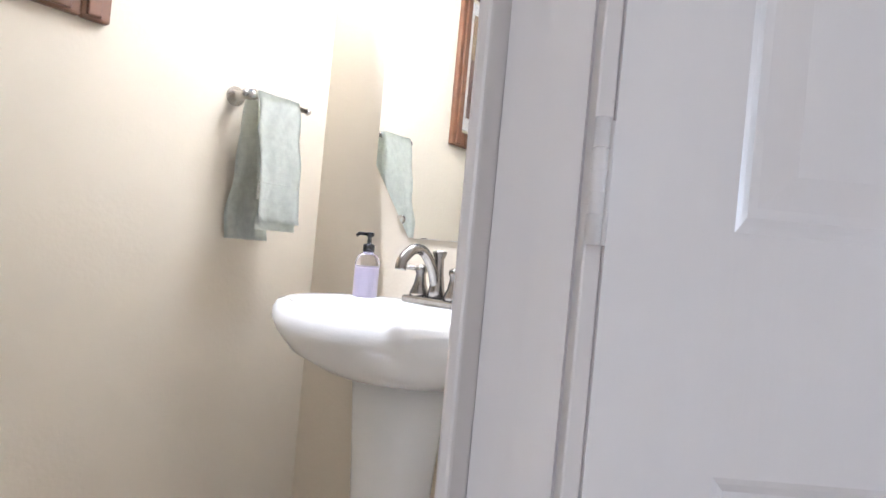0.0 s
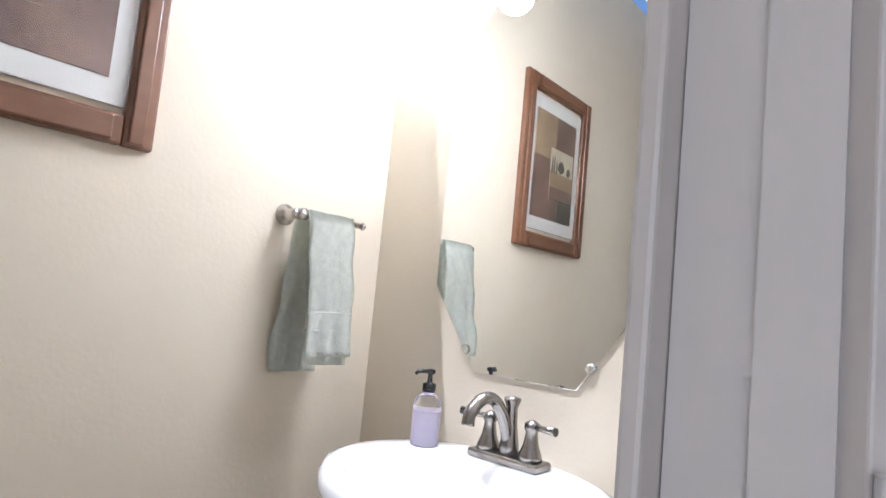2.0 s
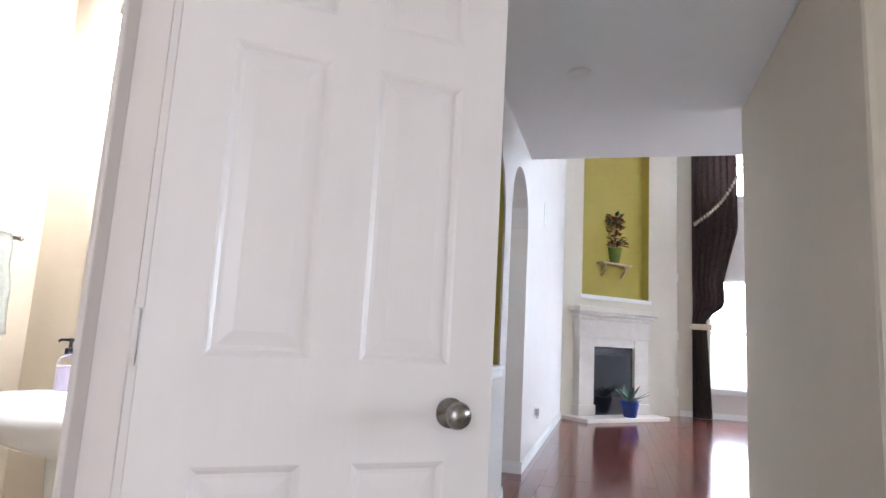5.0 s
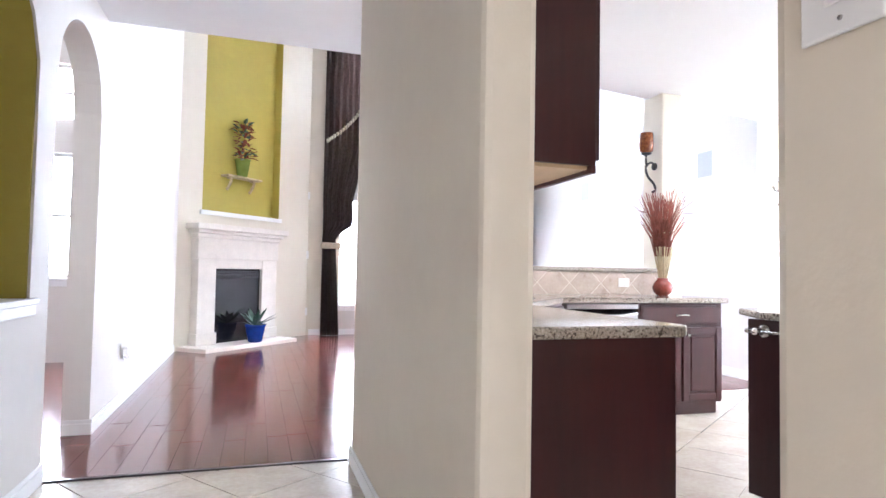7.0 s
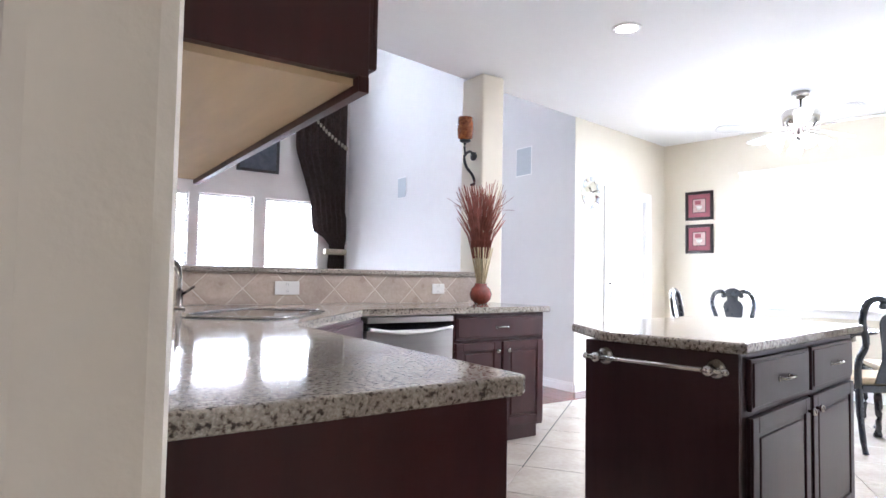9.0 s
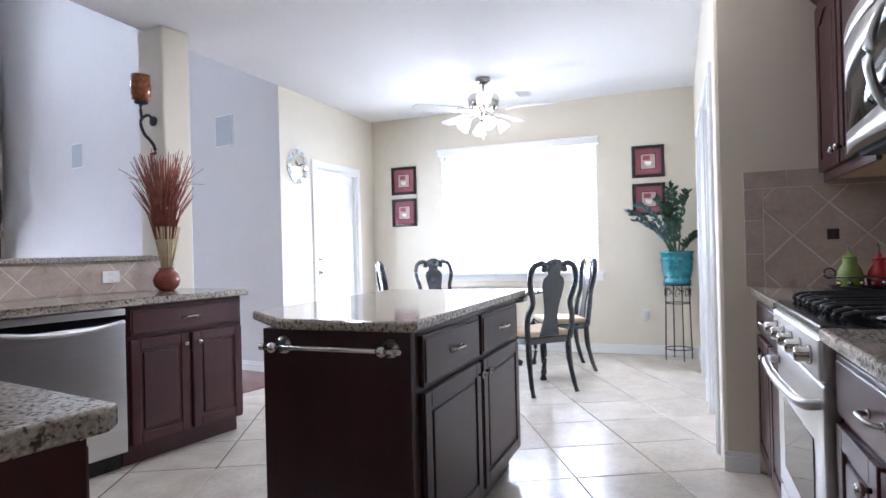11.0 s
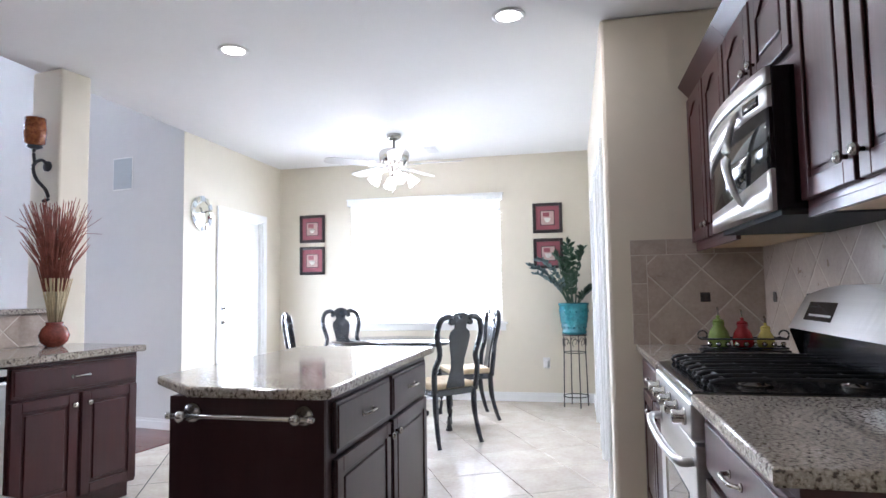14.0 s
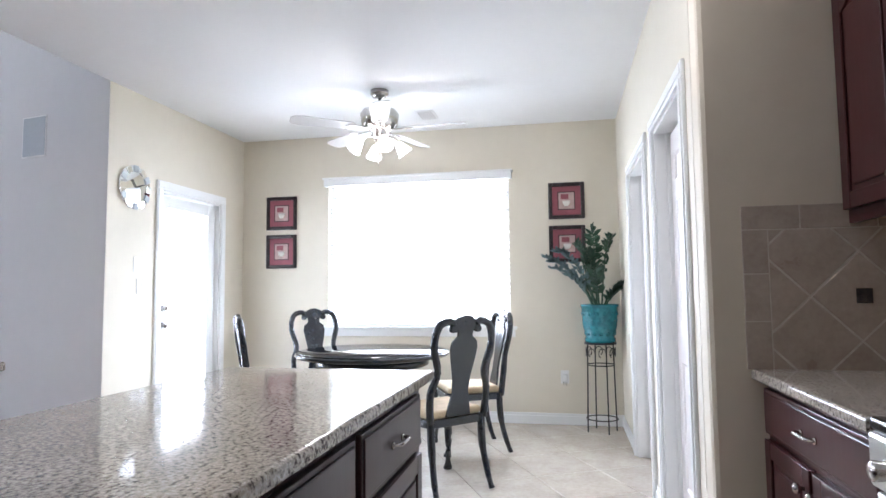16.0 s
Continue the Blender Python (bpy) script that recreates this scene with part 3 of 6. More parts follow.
wn_ = window("window_nook", -WY1, -WY0, WZ0, WZ1, pose(7.82, 0, 0, 0, 0, -90), "wide white window with closed bright blinds", True)
part("valance", box(box(B(), -WY1 - 0.03, -WY0 + 0.03, -0.06, 0.0, WZ1 - 0.03, WZ1 + 0.05, 0.006), -WY1 - 0.04, -WY0 + 0.04, -0.07, 0.0, WZ1 + 0.035, WZ1 + 0.055, 0.004), WHITE, wn_, "white blind valance")
for i, (a, b) in enumerate(WIN):
    window("window_living_%d" % (i + 1), a, b, 0.5, 2.34, HM @ pose(0, 11.6, 0), "tall white living room window with blinds", True)
    window("window_clerestory_%d" % (i + 1), a, b, 3.8, 5.0, HM @ pose(0, 11.6, 0), "high white living room window", False)
window("window_dining", -2.65, -1.9, 0.95, 2.37, HM @ pose(0, 9.0, 0), "white dining room window", False)
window("window_dining_high", -2.65, -1.9, 2.75, 3.4, HM @ pose(0, 9.0, 0), "white dining room transom window", False, False)
# glowing sheets outside the windows, in place of bright daylight
struct("backdrop_east", box(B(), 9.6, 9.7, -1, 8, -1, 5), OUTS)
struct("backdrop_north", box(B(), -3, 8, 14.5, 14.6, -1, 7), OUTS, HM)
struct("backdrop_patio", box(B(), 6.2, 7.9, 6.6, 6.65, -0.5, 3), OUTS)
struct("backdrop_west", box(B(), -4.2, -1.2, 10.6, 10.65, -1, 5), OUTS, HM)


# ---- cabinets ----
def knob(bm, x, y, z):
    lathe(bm, [(0.006, 0), (0.006, 0.012), (0.014, 0.016), (0.016, 0.024), (0.01, 0.031), (0, 0.032)], 14, pose(x, y, z, 90))
    return bm


def pull(bm, x, y, z, w=0.1):
    tube(bm, smooth_line([(x - w / 2, y, z), (x - w / 2 + 0.008, y - 0.024, z + 0.002), (x, y - 0.03, z + 0.005), (x + w / 2 - 0.008, y - 0.024, z + 0.002), (x + w / 2, y, z)]), 0.0055, 8)
    for s in (-1, 1):
        lathe(bm, [(0.011, 0), (0.008, 0.007)], 10, pose(x + s * w / 2, y, z, 90))
    return bm


def cab_door(par, x0, x1, z0, z1, y, material, knob_at=None, arched=False):
    """Raised panel door on the plane y, facing -y."""
    d = part("cabinet_door", box(B(), x0, x1, y - 0.012, y, z0, z1, 0.002), material, par)
    bm = B()
    s = 0.055
    for a, b in ((x0, x0 + s), (x1 - s, x1)):
        box(bm, a, b, y - 0.021, y - 0.012, z0, z1, 0.003)
    box(bm, x0 + s, x1 - s, y - 0.021, y - 0.012, z0, z0 + s, 0.003)
    if arched:
        n = 18
        low = []
        for i in range(n + 1):
            t = i / n
            low.append((x0 + s + (x1 - x0 - 2 * s) * t, z1 - s - 0.05 + 0.05 * math.sin(math.pi * t) ** 1.6))
        prism(bm, low + [(x1 - s, z1), (x0 + s, z1)], -(y - 0.012), -(y - 0.021), Matrix(((1, 0, 0, 0), (0, 0, -1, 0), (0, 1, 0, 0), (0, 0, 0, 1))))
    else:
        box(bm, x0 + s, x1 - s, y - 0.021, y - 0.012, z1 - s, z1, 0.003)
    part("door_frame", bm, material, d)
    part("raised_panel", box(B(), x0 + s + 0.018, x1 - s - 0.018, y - 0.019, y - 0.01, z0 + s + 0.018, z1 - s - 0.018 - (0.03 if arched else 0), 0.006), material, d)
    if knob_at:
        part("knob", knob(B(), knob_at[0], y - 0.02, knob_at[1]), NICKEL, d, "brushed nickel round knob")
    return d


def drawer(par, x0, x1, z0, z1, y, material, w=0.1):
    d = part("drawer_front", box(box(B(), x0, x1, y - 0.016, y, z0, z1, 0.003), x0 + 0.012, x1 - 0.012, y - 0.021, y - 0.015, z0 + 0.012, z1 - 0.012, 0.004), material, par)
    part("handle", pull(B(), (x0 + x1) / 2, y - 0.02, (z0 + z1) / 2, w), NICKEL, d, "brushed nickel bar handle")
    return d


def base_unit(name, w, m, label, material=WOOD, depth=0.6, cols=2, drawers=True, h=0.88):
    """Unit from x=0..w, front on y=0 facing -y, back at +depth."""
    c = thing(name, label, "cabinet", m)
    part("body", box(B(), 0, w, 0.0, depth, 0.1, h, 0.002), material, c)
    part("toe_kick", box(B(), 0.0, w, 0.06, depth, 0.0, 0.1), material, c)
    cw = w / cols
    for i in range(cols):
        x0, x1 = i * cw + 0.012, (i + 1) * cw - 0.012
        kx = x1 - 0.035 if (i % 2 == 0 and cols > 1) else x0 + 0.035
        if drawers == 1 and i == 0:
            drawer(c, 0.012, w - 0.012, h - 0.17, h - 0.02, 0.0, material)
        elif drawers == 2:
            drawer(c, x0, x1, h - 0.17, h - 0.02, 0.0, material)
        cab_door(c, x0, x1, 0.12, h - (0.19 if drawers else 0.02), 0.0, material, (kx, h - 0.25))
    return c


def upper_unit(name, w, z0, z1, m, label, cols=2, depth=0.333, arched=True, knobz=0.06):
    c = thing(name, label, "cabinet", m)
    part("body", box(B(), 0, w, 0, depth, z0 + 0.02, z1, 0.002), WOOD, c)
    part("bottom_panel", box(B(), 0.018, w - 0.018, 0.02, depth - 0.01, z0 + 0.008, z0 + 0.02), BIRCH, c, "pale birch underside")
    part("light_rail", box(B(), 0, w, 0, 0.018, z0 - 0.005, z0 + 0.02), WOOD, c)
    part("crown", prism(B(), [(-0.06, 0), (0.0, -0.07), (0.02, -0.07), (0.02, 0)], 0, w + 0.0, Matrix(((0, 0, 1, 0), (1, 0, 0, 0), (0, 1, 0, z1 + 0.065), (0, 0, 0, 1)))), WOOD, c, "moulded crown")
    cw = w / cols
    for i in range(cols):
        x0, x1 = i * cw + 0.012, (i + 1) * cw - 0.012
        kx = x1 - 0.03 if (i % 2 == 0 and cols > 1) else x0 + 0.03
        cab_door(c, x0, x1, z0 + 0.04, z1 - 0.02, 0.0, WOOD, (kx, z0 + 0.04 + knobz), arched)
    return c


# peninsula and sink run (hall axes); units on the west wall face +u


def west(v0):
    return HM @ pose(1.388, v0, 0, 0, 0, 90)


p = base_unit("base_cabinet", 1.3, west(2.97), "dark cherry base cabinet with a plain end panel", depth=0.643, cols=3, drawers=2)
part("end_panel", box(B(), -0.012, -0.001, 0.0, 0.643, 0.0, 0.88, 0.002), WOOD, p)
upper_unit("wall_cabinet", 1.25, 1.41, 2.33, HM @ pose(1.06, 2.93, 0, 0, 0, 90), "dark cherry wall cabinet with birch underside", cols=3, depth=0.318)
# diagonal sink base
SM = HM @ pose(1.47, 4.33, 0, 0, 0, 50)
base_unit("sink_cabinet", 1.05, SM, "dark cherry diagonal sink cabinet", depth=0.3, cols=2, drawers=1)
DWM = HM @ pose(2.2, 5.2, 0)
c = base_unit("base_cabinet", 0.775, HM @ pose(2.83, 5.2, 0), "dark cherry base cabinet with drawer and two doors", cols=2, drawers=1, depth=0.6)
# dishwasher
d = thing("dishwasher", "stainless steel dishwasher with pocket handle and black console", "dishwasher", DWM)
part("door", box(B(), 0.01, 0.615, -0.02, 0.55, 0.1, 0.79, 0.004), STEEL, d)
part("console", box(B(), 0.01, 0.615, -0.024, 0.55, 0.835, 0.87, 0.004), STEEL, d)
part("handle_pocket", box(B(), 0.01, 0.615, 0.0, 0.55, 0.79, 0.835), BLKGL, d, "black recessed handle pocket")
bm = B()
tube(bm, [(0.02 + 0.585 * i / 16, -0.026 - 0.0 * i, 0.8 - 0.028 * math.sin(math.pi * i / 16)) for i in range(17)], 0.012, 8)
part("handle", bm, STEEL, d)
part("toe_panel", box(B(), 0.01, 0.615, 0.05, 0.5, 0.0, 0.1), BLACK, d)

# counters
bm = B()
prism(bm, [(RW + 0.156, 2.935), (1.415, 2.945), (1.438, 2.965), (1.438, 4.31), (2.17, 5.165), (3.645, 5.165), (3.645, 5.818), (1.071, 5.818), (1.071, 4.598), (RW + 0.156, 4.598)], 0.88, 0.92, None, 0.009)
ct = tagged(link_mesh("countertop", bm, GRAN), "speckled beige granite worktop over the sink run", "countertop")
ct.matrix_world = HM
bm = B()
prism(bm, [(0.9, 5.79), (3.5, 5.79), (3.5, 6.1), (0.9, 6.1)], 1.12, 1.155, None, 0.009)
ct = tagged(link_mesh("ledge_top", bm, GRAN), "speckled granite ledge on the half wall", "ledge")
ct.matrix_world = HM
# sink
s = thing("sink", "dark undermount double sink set in the granite", "sink", HM @ pose(1.55, 4.98, 0.921, 0, 0, 50))
bm = B()
prism(bm, [(-0.38 + 0.06 * math.cos(a) + (0.64 if math.cos(a) > 0 else 0.0), 0.22 * math.copysign(abs(math.sin(a)) ** 0.4, math.sin(a))) for a in [2 * math.pi * (i + 0.5) / 28 for i in range(28)]], 0, 0.003)
part("basin", bm, BLKGL, s, "dark basin")
bm = B()
tube(bm, [(0.34 * math.copysign(abs(math.cos(a)) ** 0.4, math.cos(a)) - 0.06, 0.23 * math.copysign(abs(math.sin(a)) ** 0.4, math.sin(a)), 0.003) for a in [2 * math.pi * i / 40 for i in range(41)]], 0.008, 6)
part("rim", bm, DKNICK, s)
f = thing("kitchen_faucet", "dark bronze kitchen faucet behind the sink", "faucet", HM @ pose(1.24, 5.42, 0.92, 0, 0, -40))
bm = B()
lathe(bm, [(0.03, 0), (0.03, 0.01), (0.017, 0.02), (0.017, 0.1)], 16)
part("base", bm, DKNICK, f)
part("spout", tube(B(), smooth_line([(0, 0, 0.1), (0, -0.01, 0.2), (0, -0.07, 0.25), (0, -0.14, 0.23), (0, -0.16, 0.18)]), 0.012, 10), DKNICK, f)
part("lever", tube(B(), [(0.02, 0, 0.08), (0.08, 0, 0.12)], 0.007, 8), DKNICK, f)

# ---- range wall (main axes, front faces +y) ----
RY = 1.53


def rwall(x1):
    return pose(x1, RY, 0, 0, 0, 180)


c = base_unit("base_cabinet", 0.70, rwall(2.955), "dark cherry base cabinet with plain end panel", depth=0.61, cols=2, drawers=1)
c = base_unit("base_cabinet", 0.795, rwall(4.52), "dark cherry base cabinet beside the range", depth=0.61, cols=2, drawers=1)
for a, b in ((2.232, 2.957), (3.722, 4.522)):
    ob = tagged(link_mesh("countertop", prism(B(), [(a, SY + 0.003), (b, SY + 0.003), (b, 1.578), (a, 1.578)], 0.884, 0.92, None, 0.009), GRAN), "speckled beige granite worktop beside the range", "countertop")
UY = 1.25
upper_unit("wall_cabinet", 0.70, 1.42, 2.25, pose(2.945, UY, 0, 0, 0, 180), "dark cherry two door wall cabinet", arched=False)
upper_unit("wall_cabinet", 0.76, 1.88, 2.25, pose(3.71, UY, 0, 0, 0, 180), "dark cherry cabinet above the microwave", arched=True)
upper_unit("wall_cabinet", 0.81, 1.42, 2.25, pose(4.522, UY, 0, 0, 0, 180), "dark cherry arched door wall cabinet", arched=True)

# microwave
m_ = thing("microwave", "stainless steel microwave above the range with curved handle", "microwave", pose(3.71, 1.325, 1.44, 0, 0, 180))
W_ = 0.755
part("body", box(B(), 0, W_, 0.0, 0.42, 0, 0.42, 0.003), BLACK, m_, "black casing")


def bow(x, k=0.035):
    return -0.012 - k * (1 - ((x - W_ / 2) / (W_ / 2)) ** 2)


def bowed_between(lo, hi, off=0.0, x0=0.0, x1=W_, n=28):
    """Bowed sheet whose lower and upper edges follow lo(x) and hi(x)."""
    bm = B()
    cols = []
    for i in range(n + 1):
        x = x0 + (x1 - x0) * i / n
        cols.append([bm.verts.new(q) for q in ((x, bow(x) - off, lo(x)), (x, bow(x) - off, hi(x)), (x, 0.0, hi(x)), (x, 0.0, lo(x)))])
    for p, q in zip(cols, cols[1:]):
        for i in range(4):
            bm.faces.new((p[i], q[i], q[(i + 1) % 4], p[(i + 1) % 4])).smooth = i == 0
    bm.faces.new(cols[0])
    bm.faces.new(cols[-1])
    return bm


def glass_low(x):
    return 0.075 + 0.045 * (x / W_) ** 2 - 0.02 * math.sin(math.pi * x / W_)


def glass_high(x):
    return 0.225 + 0.075 * (x / W_) + 0.02 * math.sin(math.pi * x / W_)


part("top_band", bowed_between(lambda x: 0.368, lambda x: 0.42), STEEL, m_, "brushed steel upper band")
part("vent_gap", bowed_between(lambda x: 0.362, lambda x: 0.368, -0.006), RUBBER, m_, "dark vent gap")
part("door_frame", bowed_between(glass_high, lambda x: 0.362), STEEL, m_, "brushed steel door")
part("bottom_band", bowed_between(lambda x: 0.0, glass_low), STEEL, m_, "brushed steel lower band")
part("door_glass", bowed_between(glass_low, glass_high, -0.003), BLKGL, m_, "black glass door with curved edges")
part("display", bowed_between(lambda x: 0.318, lambda x: 0.35, 0.002, W_ - 0.16, W_ - 0.05, 6), BLKGL, m_)
hx = W_ - 0.2
hpts = smooth_line([(hx, bow(hx) + 0.002, 0.035), (hx, bow(hx) - 0.025, 0.09), (hx, bow(hx) - 0.045, 0.19), (hx, bow(hx) - 0.025, 0.29), (hx, bow(hx) + 0.002, 0.345)])
part("handle", tube(B(), hpts, [0.005 + 0.009 * math.sin(math.pi * i / (len(hpts) - 1)) for i in range(len(hpts))], 12), STEEL, m_, "thick curved steel handle")
part("underside", box(B(), 0.03, W_ - 0.03, 0.02, 0.4, -0.012, 0.0), RUBBER, m_)

# range
r_ = thing("range", "stainless steel gas range with black grates and rear console", "range", pose(3.718, RY, 0, 0, 0, 180))
part("body", box(B(), 0, 0.758, 0.0, 0.64, 0.04, 0.9, 0.004), BLACK, r_, "black side panels")
part("cooktop", box(B(), 0.0, 0.758, -0.045, 0.62, 0.895, 0.925, 0.008), BLACK, r_, "black enamel cooktop")
part("control_panel", box(B(), 0.0, 0.758, -0.05, 0.0, 0.78, 0.895, 0.01), STEEL, r_)
for i in range(5):
    kb = B()
    lathe(kb, [(0.026, 0), (0.026, 0.008), (0.019, 0.012), (0.021, 0.035), (0.016, 0.04), (0, 0.041)], 18, pose(0.1 + 0.14 * i, -0.05, 0.835, 90))
    part("control_knob", kb, NICKEL, r_, "round steel control knob")
dr = part("oven_door", box(B(), 0.006, 0.752, -0.04, 0.0, 0.27, 0.77, 0.006), STEEL, r_)
part("oven_window", box(B(), 0.14, 0.62, -0.043, -0.039, 0.36, 0.6, 0.001), BLKGL, dr)
part("oven_handle", tube(B(), smooth_line([(0.05, -0.04, 0.715), (0.07, -0.085, 0.715), (0.38, -0.1, 0.715), (0.69, -0.085, 0.715), (0.71, -0.04, 0.715)]), 0.014, 10), STEEL, dr)
dr = part("warming_drawer", box(B(), 0.006, 0.752, -0.04, 0.0, 0.06, 0.255, 0.006), STEEL, r_)
part("drawer_handle", tube(B(), smooth_line([(0.08, -0.04, 0.2), (0.1, -0.075, 0.2), (0.38, -0.085, 0.2), (0.66, -0.075, 0.2), (0.68, -0.04, 0.2)]), 0.012, 10), STEEL, dr)
for gx in (0.02, 0.265, 0.51):
    gr = B()
    for t in (0.02, 0.12, 0.21):
        tube(gr, smooth_line([(gx + t, 0.02, 0.927), (gx + t, 0.035, 0.952), (gx + t, 0.3, 0.956), (gx + t, 0.565, 0.952), (gx + t, 0.58, 0.927)]), 0.0075, 6)
    for t in (0.06, 0.18, 0.3, 0.42, 0.54):
        tube(gr, [(gx + 0.005, t, 0.948), (gx + 0.228, t, 0.948)], 0.0075, 6)
    part("grate", gr, IRON, r_, "black cast iron grate")
for gx in (0.14, 0.38, 0.62):
    for gy in ((0.16, 0.44) if gx != 0.38 else (0.3,)):
        bu = B()
        lathe(bu, [(0.05, 0.925), (0.05, 0.933), (0.036, 0.936), (0.036, 0.943), (0, 0.944)], 18, pose(gx, gy, 0))
        part("burner", bu, DKNICK, r_)
bm = B()
prism(bm, [(0.0, 0.612), (0.0, 0.52), (0.02, 0.5), (0.738, 0.5), (0.758, 0.52), (0.758, 0.612)], 0.92, 1.065)
part("console_base", bm, BLACK, r_)
bm = B()
n = 16
top = lambda x: 1.185 + 0.04 * math.sin(math.pi * x / 0.758)
for i in range(n):
    a, b = 0.758 * i / n, 0.758 * (i + 1) / n
    vs = [bm.verts.new(p_) for p_ in ((a, 0.455, 1.06), (b, 0.455, 1.06), (b, 0.525, top(b)), (a, 0.525, top(a)), (a, 0.6, 1.056), (b, 0.6, 1.056), (b, 0.6, top(b)), (a, 0.6, top(a)))]
    for f_ in ((0, 1, 2, 3), (4, 7, 6, 5), (3, 2, 6, 7), (0, 4, 5, 1), (0, 3, 7, 4), (1, 5, 6, 2)):
        bm.faces.new([vs[k] for k in f_])
bmesh.ops.remove_doubles(bm, verts=bm.verts, dist=1e-5)
cons = part("console", bm, STEEL, r_, "arched steel control console")
for x0 in (-0.004, 0.754):
    part("console_end_cap", prism(B(), [(0.46, 1.05), (0.53, 1.192), (0.612, 1.192), (0.612, 0.93), (0.5, 0.93)], 0, 0.008, Matrix(((0, 0, 1, x0), (1, 0, 0, 0), (0, 1, 0, 0), (0, 0, 0, 1)))), BLACK, r_, "black end cap")
part("console_display", box(B(), 0.12, 0.36, -0.003, 0.003, -0.036, 0.036, 0, pose(0, 0.4865, 1.13, -24.3, 0, 0)), BLKGL, cons)
for i in range(12):
    part("button", box(B(), 0.16 + 0.016 * i, 0.17 + 0.016 * i, -0.005, -0.003, -0.02, -0.012, 0, pose(0, 0.4865, 1.13, -24.3, 0, 0)), PLAST, cons)

# ---- island ----
il = thing("kitchen_island", "dark espresso island cabinet with towel bar on its end", "kitchen island", pose(2.96, 2.7, 0))
part("body", box(B(), 0, 1.32, 0, 0.57, 0.1, 0.88, 0.003), ISLW, il)
part("toe_kick", box(B(), 0.03, 1.29, 0.05, 0.52, 0, 0.1), ISLW, il)
part("end_panel", box(B(), -0.012, 0.0, 0.0, 0.57, 0.02, 0.88, 0.003), ISLW, il)
for i in range(2):
    x0, x1 = 0.05 + i * 0.63, 0.05 + i * 0.63 + 0.59
    drawer(il, x0, x1, 0.69, 0.86, 0.0, ISLW)
    cab_door(il, x0, x1, 0.12, 0.67, 0.0, ISLW, ((x1 - 0.03) if i == 0 else (x0 + 0.03), 0.62))
bm = B()
tube(bm, [(-0.07, 0.02, 0.825), (-0.07, 0.53, 0.825)], 0.0085, 10)
for y in (0.07, 0.48):
    lathe(bm, [(0.034, 0), (0.034, 0.006), (0.026, 0.012), (0.014, 0.022), (0.012, 0.05), (0.018, 0.058), (0.018, 0.075), (0.008, 0.082), (0, 0.083)], 20, pose(-0.012, y, 0.825, 0, -90, 0))
for y in (0.02, 0.53):
    lathe(bm, [(0.004, -0.012), (0.012, -0.006), (0.012, 0.006), (0.004, 0.012)], 12, pose(-0.07, y, 0.825, 90))
part("towel_bar", bm, NICKEL, il, "brushed nickel towel bar")
tagged(link_mesh("countertop", prism(B(), [(2.925, 2.665), (4.36, 2.665), (4.36, 3.46), (3.13, 3.46), (2.895, 3.17), (2.895, 2.69)], 0.884, 0.92, None, 0.01), GRAN), "polished speckled granite island top with clipped corners", "countertop")

# ---- powder room ----
sk = thing("pedestal_sink", "glossy white porcelain pedestal sink", "sink", HM @ pose(-1.735, MV, 0))


def oval(n, a, b, z, y0, flatback=True):
    out = []
    for i in range(n):
        t = 2 * math.pi * i / n
        x, y = a * math.cos(t), b * math.sin(t)
        y = -y0 + y
        if flatback:
            y = min(y, -0.004)
        out.append((x, y, z))
    return out


def loft(bm, rings, cap=True):
    vs = [[bm.verts.new(p) for p in r] for r in rings]
    n = len(vs[0])
    for a, b in zip(vs, vs[1:]):
        for i in range(n):
            j = (i + 1) % n
            bm.faces.new((a[i], a[j], b[j], b[i])).smooth = True
    if cap:
        bm.faces.new(vs[0][::-1])
        bm.faces.new(vs[-1])
    return bm


NN = 48
bm = loft(B(), [oval(NN, 0.1, 0.1, 0.69, 0.2), oval(NN, 0.19, 0.16, 0.71, 0.215), oval(NN, 0.262, 0.215, 0.748, 0.225), oval(NN, 0.292, 0.238, 0.79, 0.233), oval(NN, 0.303, 0.245, 0.815, 0.236), oval(NN, 0.302, 0.244, 0.835, 0.236), oval(NN, 0.292, 0.235, 0.85, 0.235), oval(NN, 0.275, 0.218, 0.855, 0.234),
                oval(NN, 0.24, 0.15, 0.851, 0.285), oval(NN, 0.226, 0.138, 0.838, 0.285), oval(NN, 0.19, 0.118, 0.775, 0.285), oval(NN, 0.11, 0.075, 0.735, 0.28), oval(NN, 0.02, 0.02, 0.728, 0.27)])
part("basin", bm, PORC, sk)
bm = loft(B(), [oval(NN, 0.13, 0.105, 0.0, 0.2), oval(NN, 0.128, 0.1, 0.03, 0.2), oval(NN, 0.095, 0.085, 0.12, 0.2), oval(NN, 0.088, 0.08, 0.3, 0.2), oval(NN, 0.1, 0.09, 0.5, 0.2), oval(NN, 0.118, 0.1, 0.7, 0.2)])
part("pedestal", bm, PORC, sk)
fc = thing("sink_faucet", "brushed nickel centerset faucet with two lever handles", "faucet", HM @ pose(-1.742, MV - 0.082, 0.852))
part("base_plate", prism(B(), [(-0.085, -0.028), (0.085, -0.028), (0.085, 0.028), (-0.085, 0.028)], 0, 0.02, None, 0.006), DKNICK, fc)
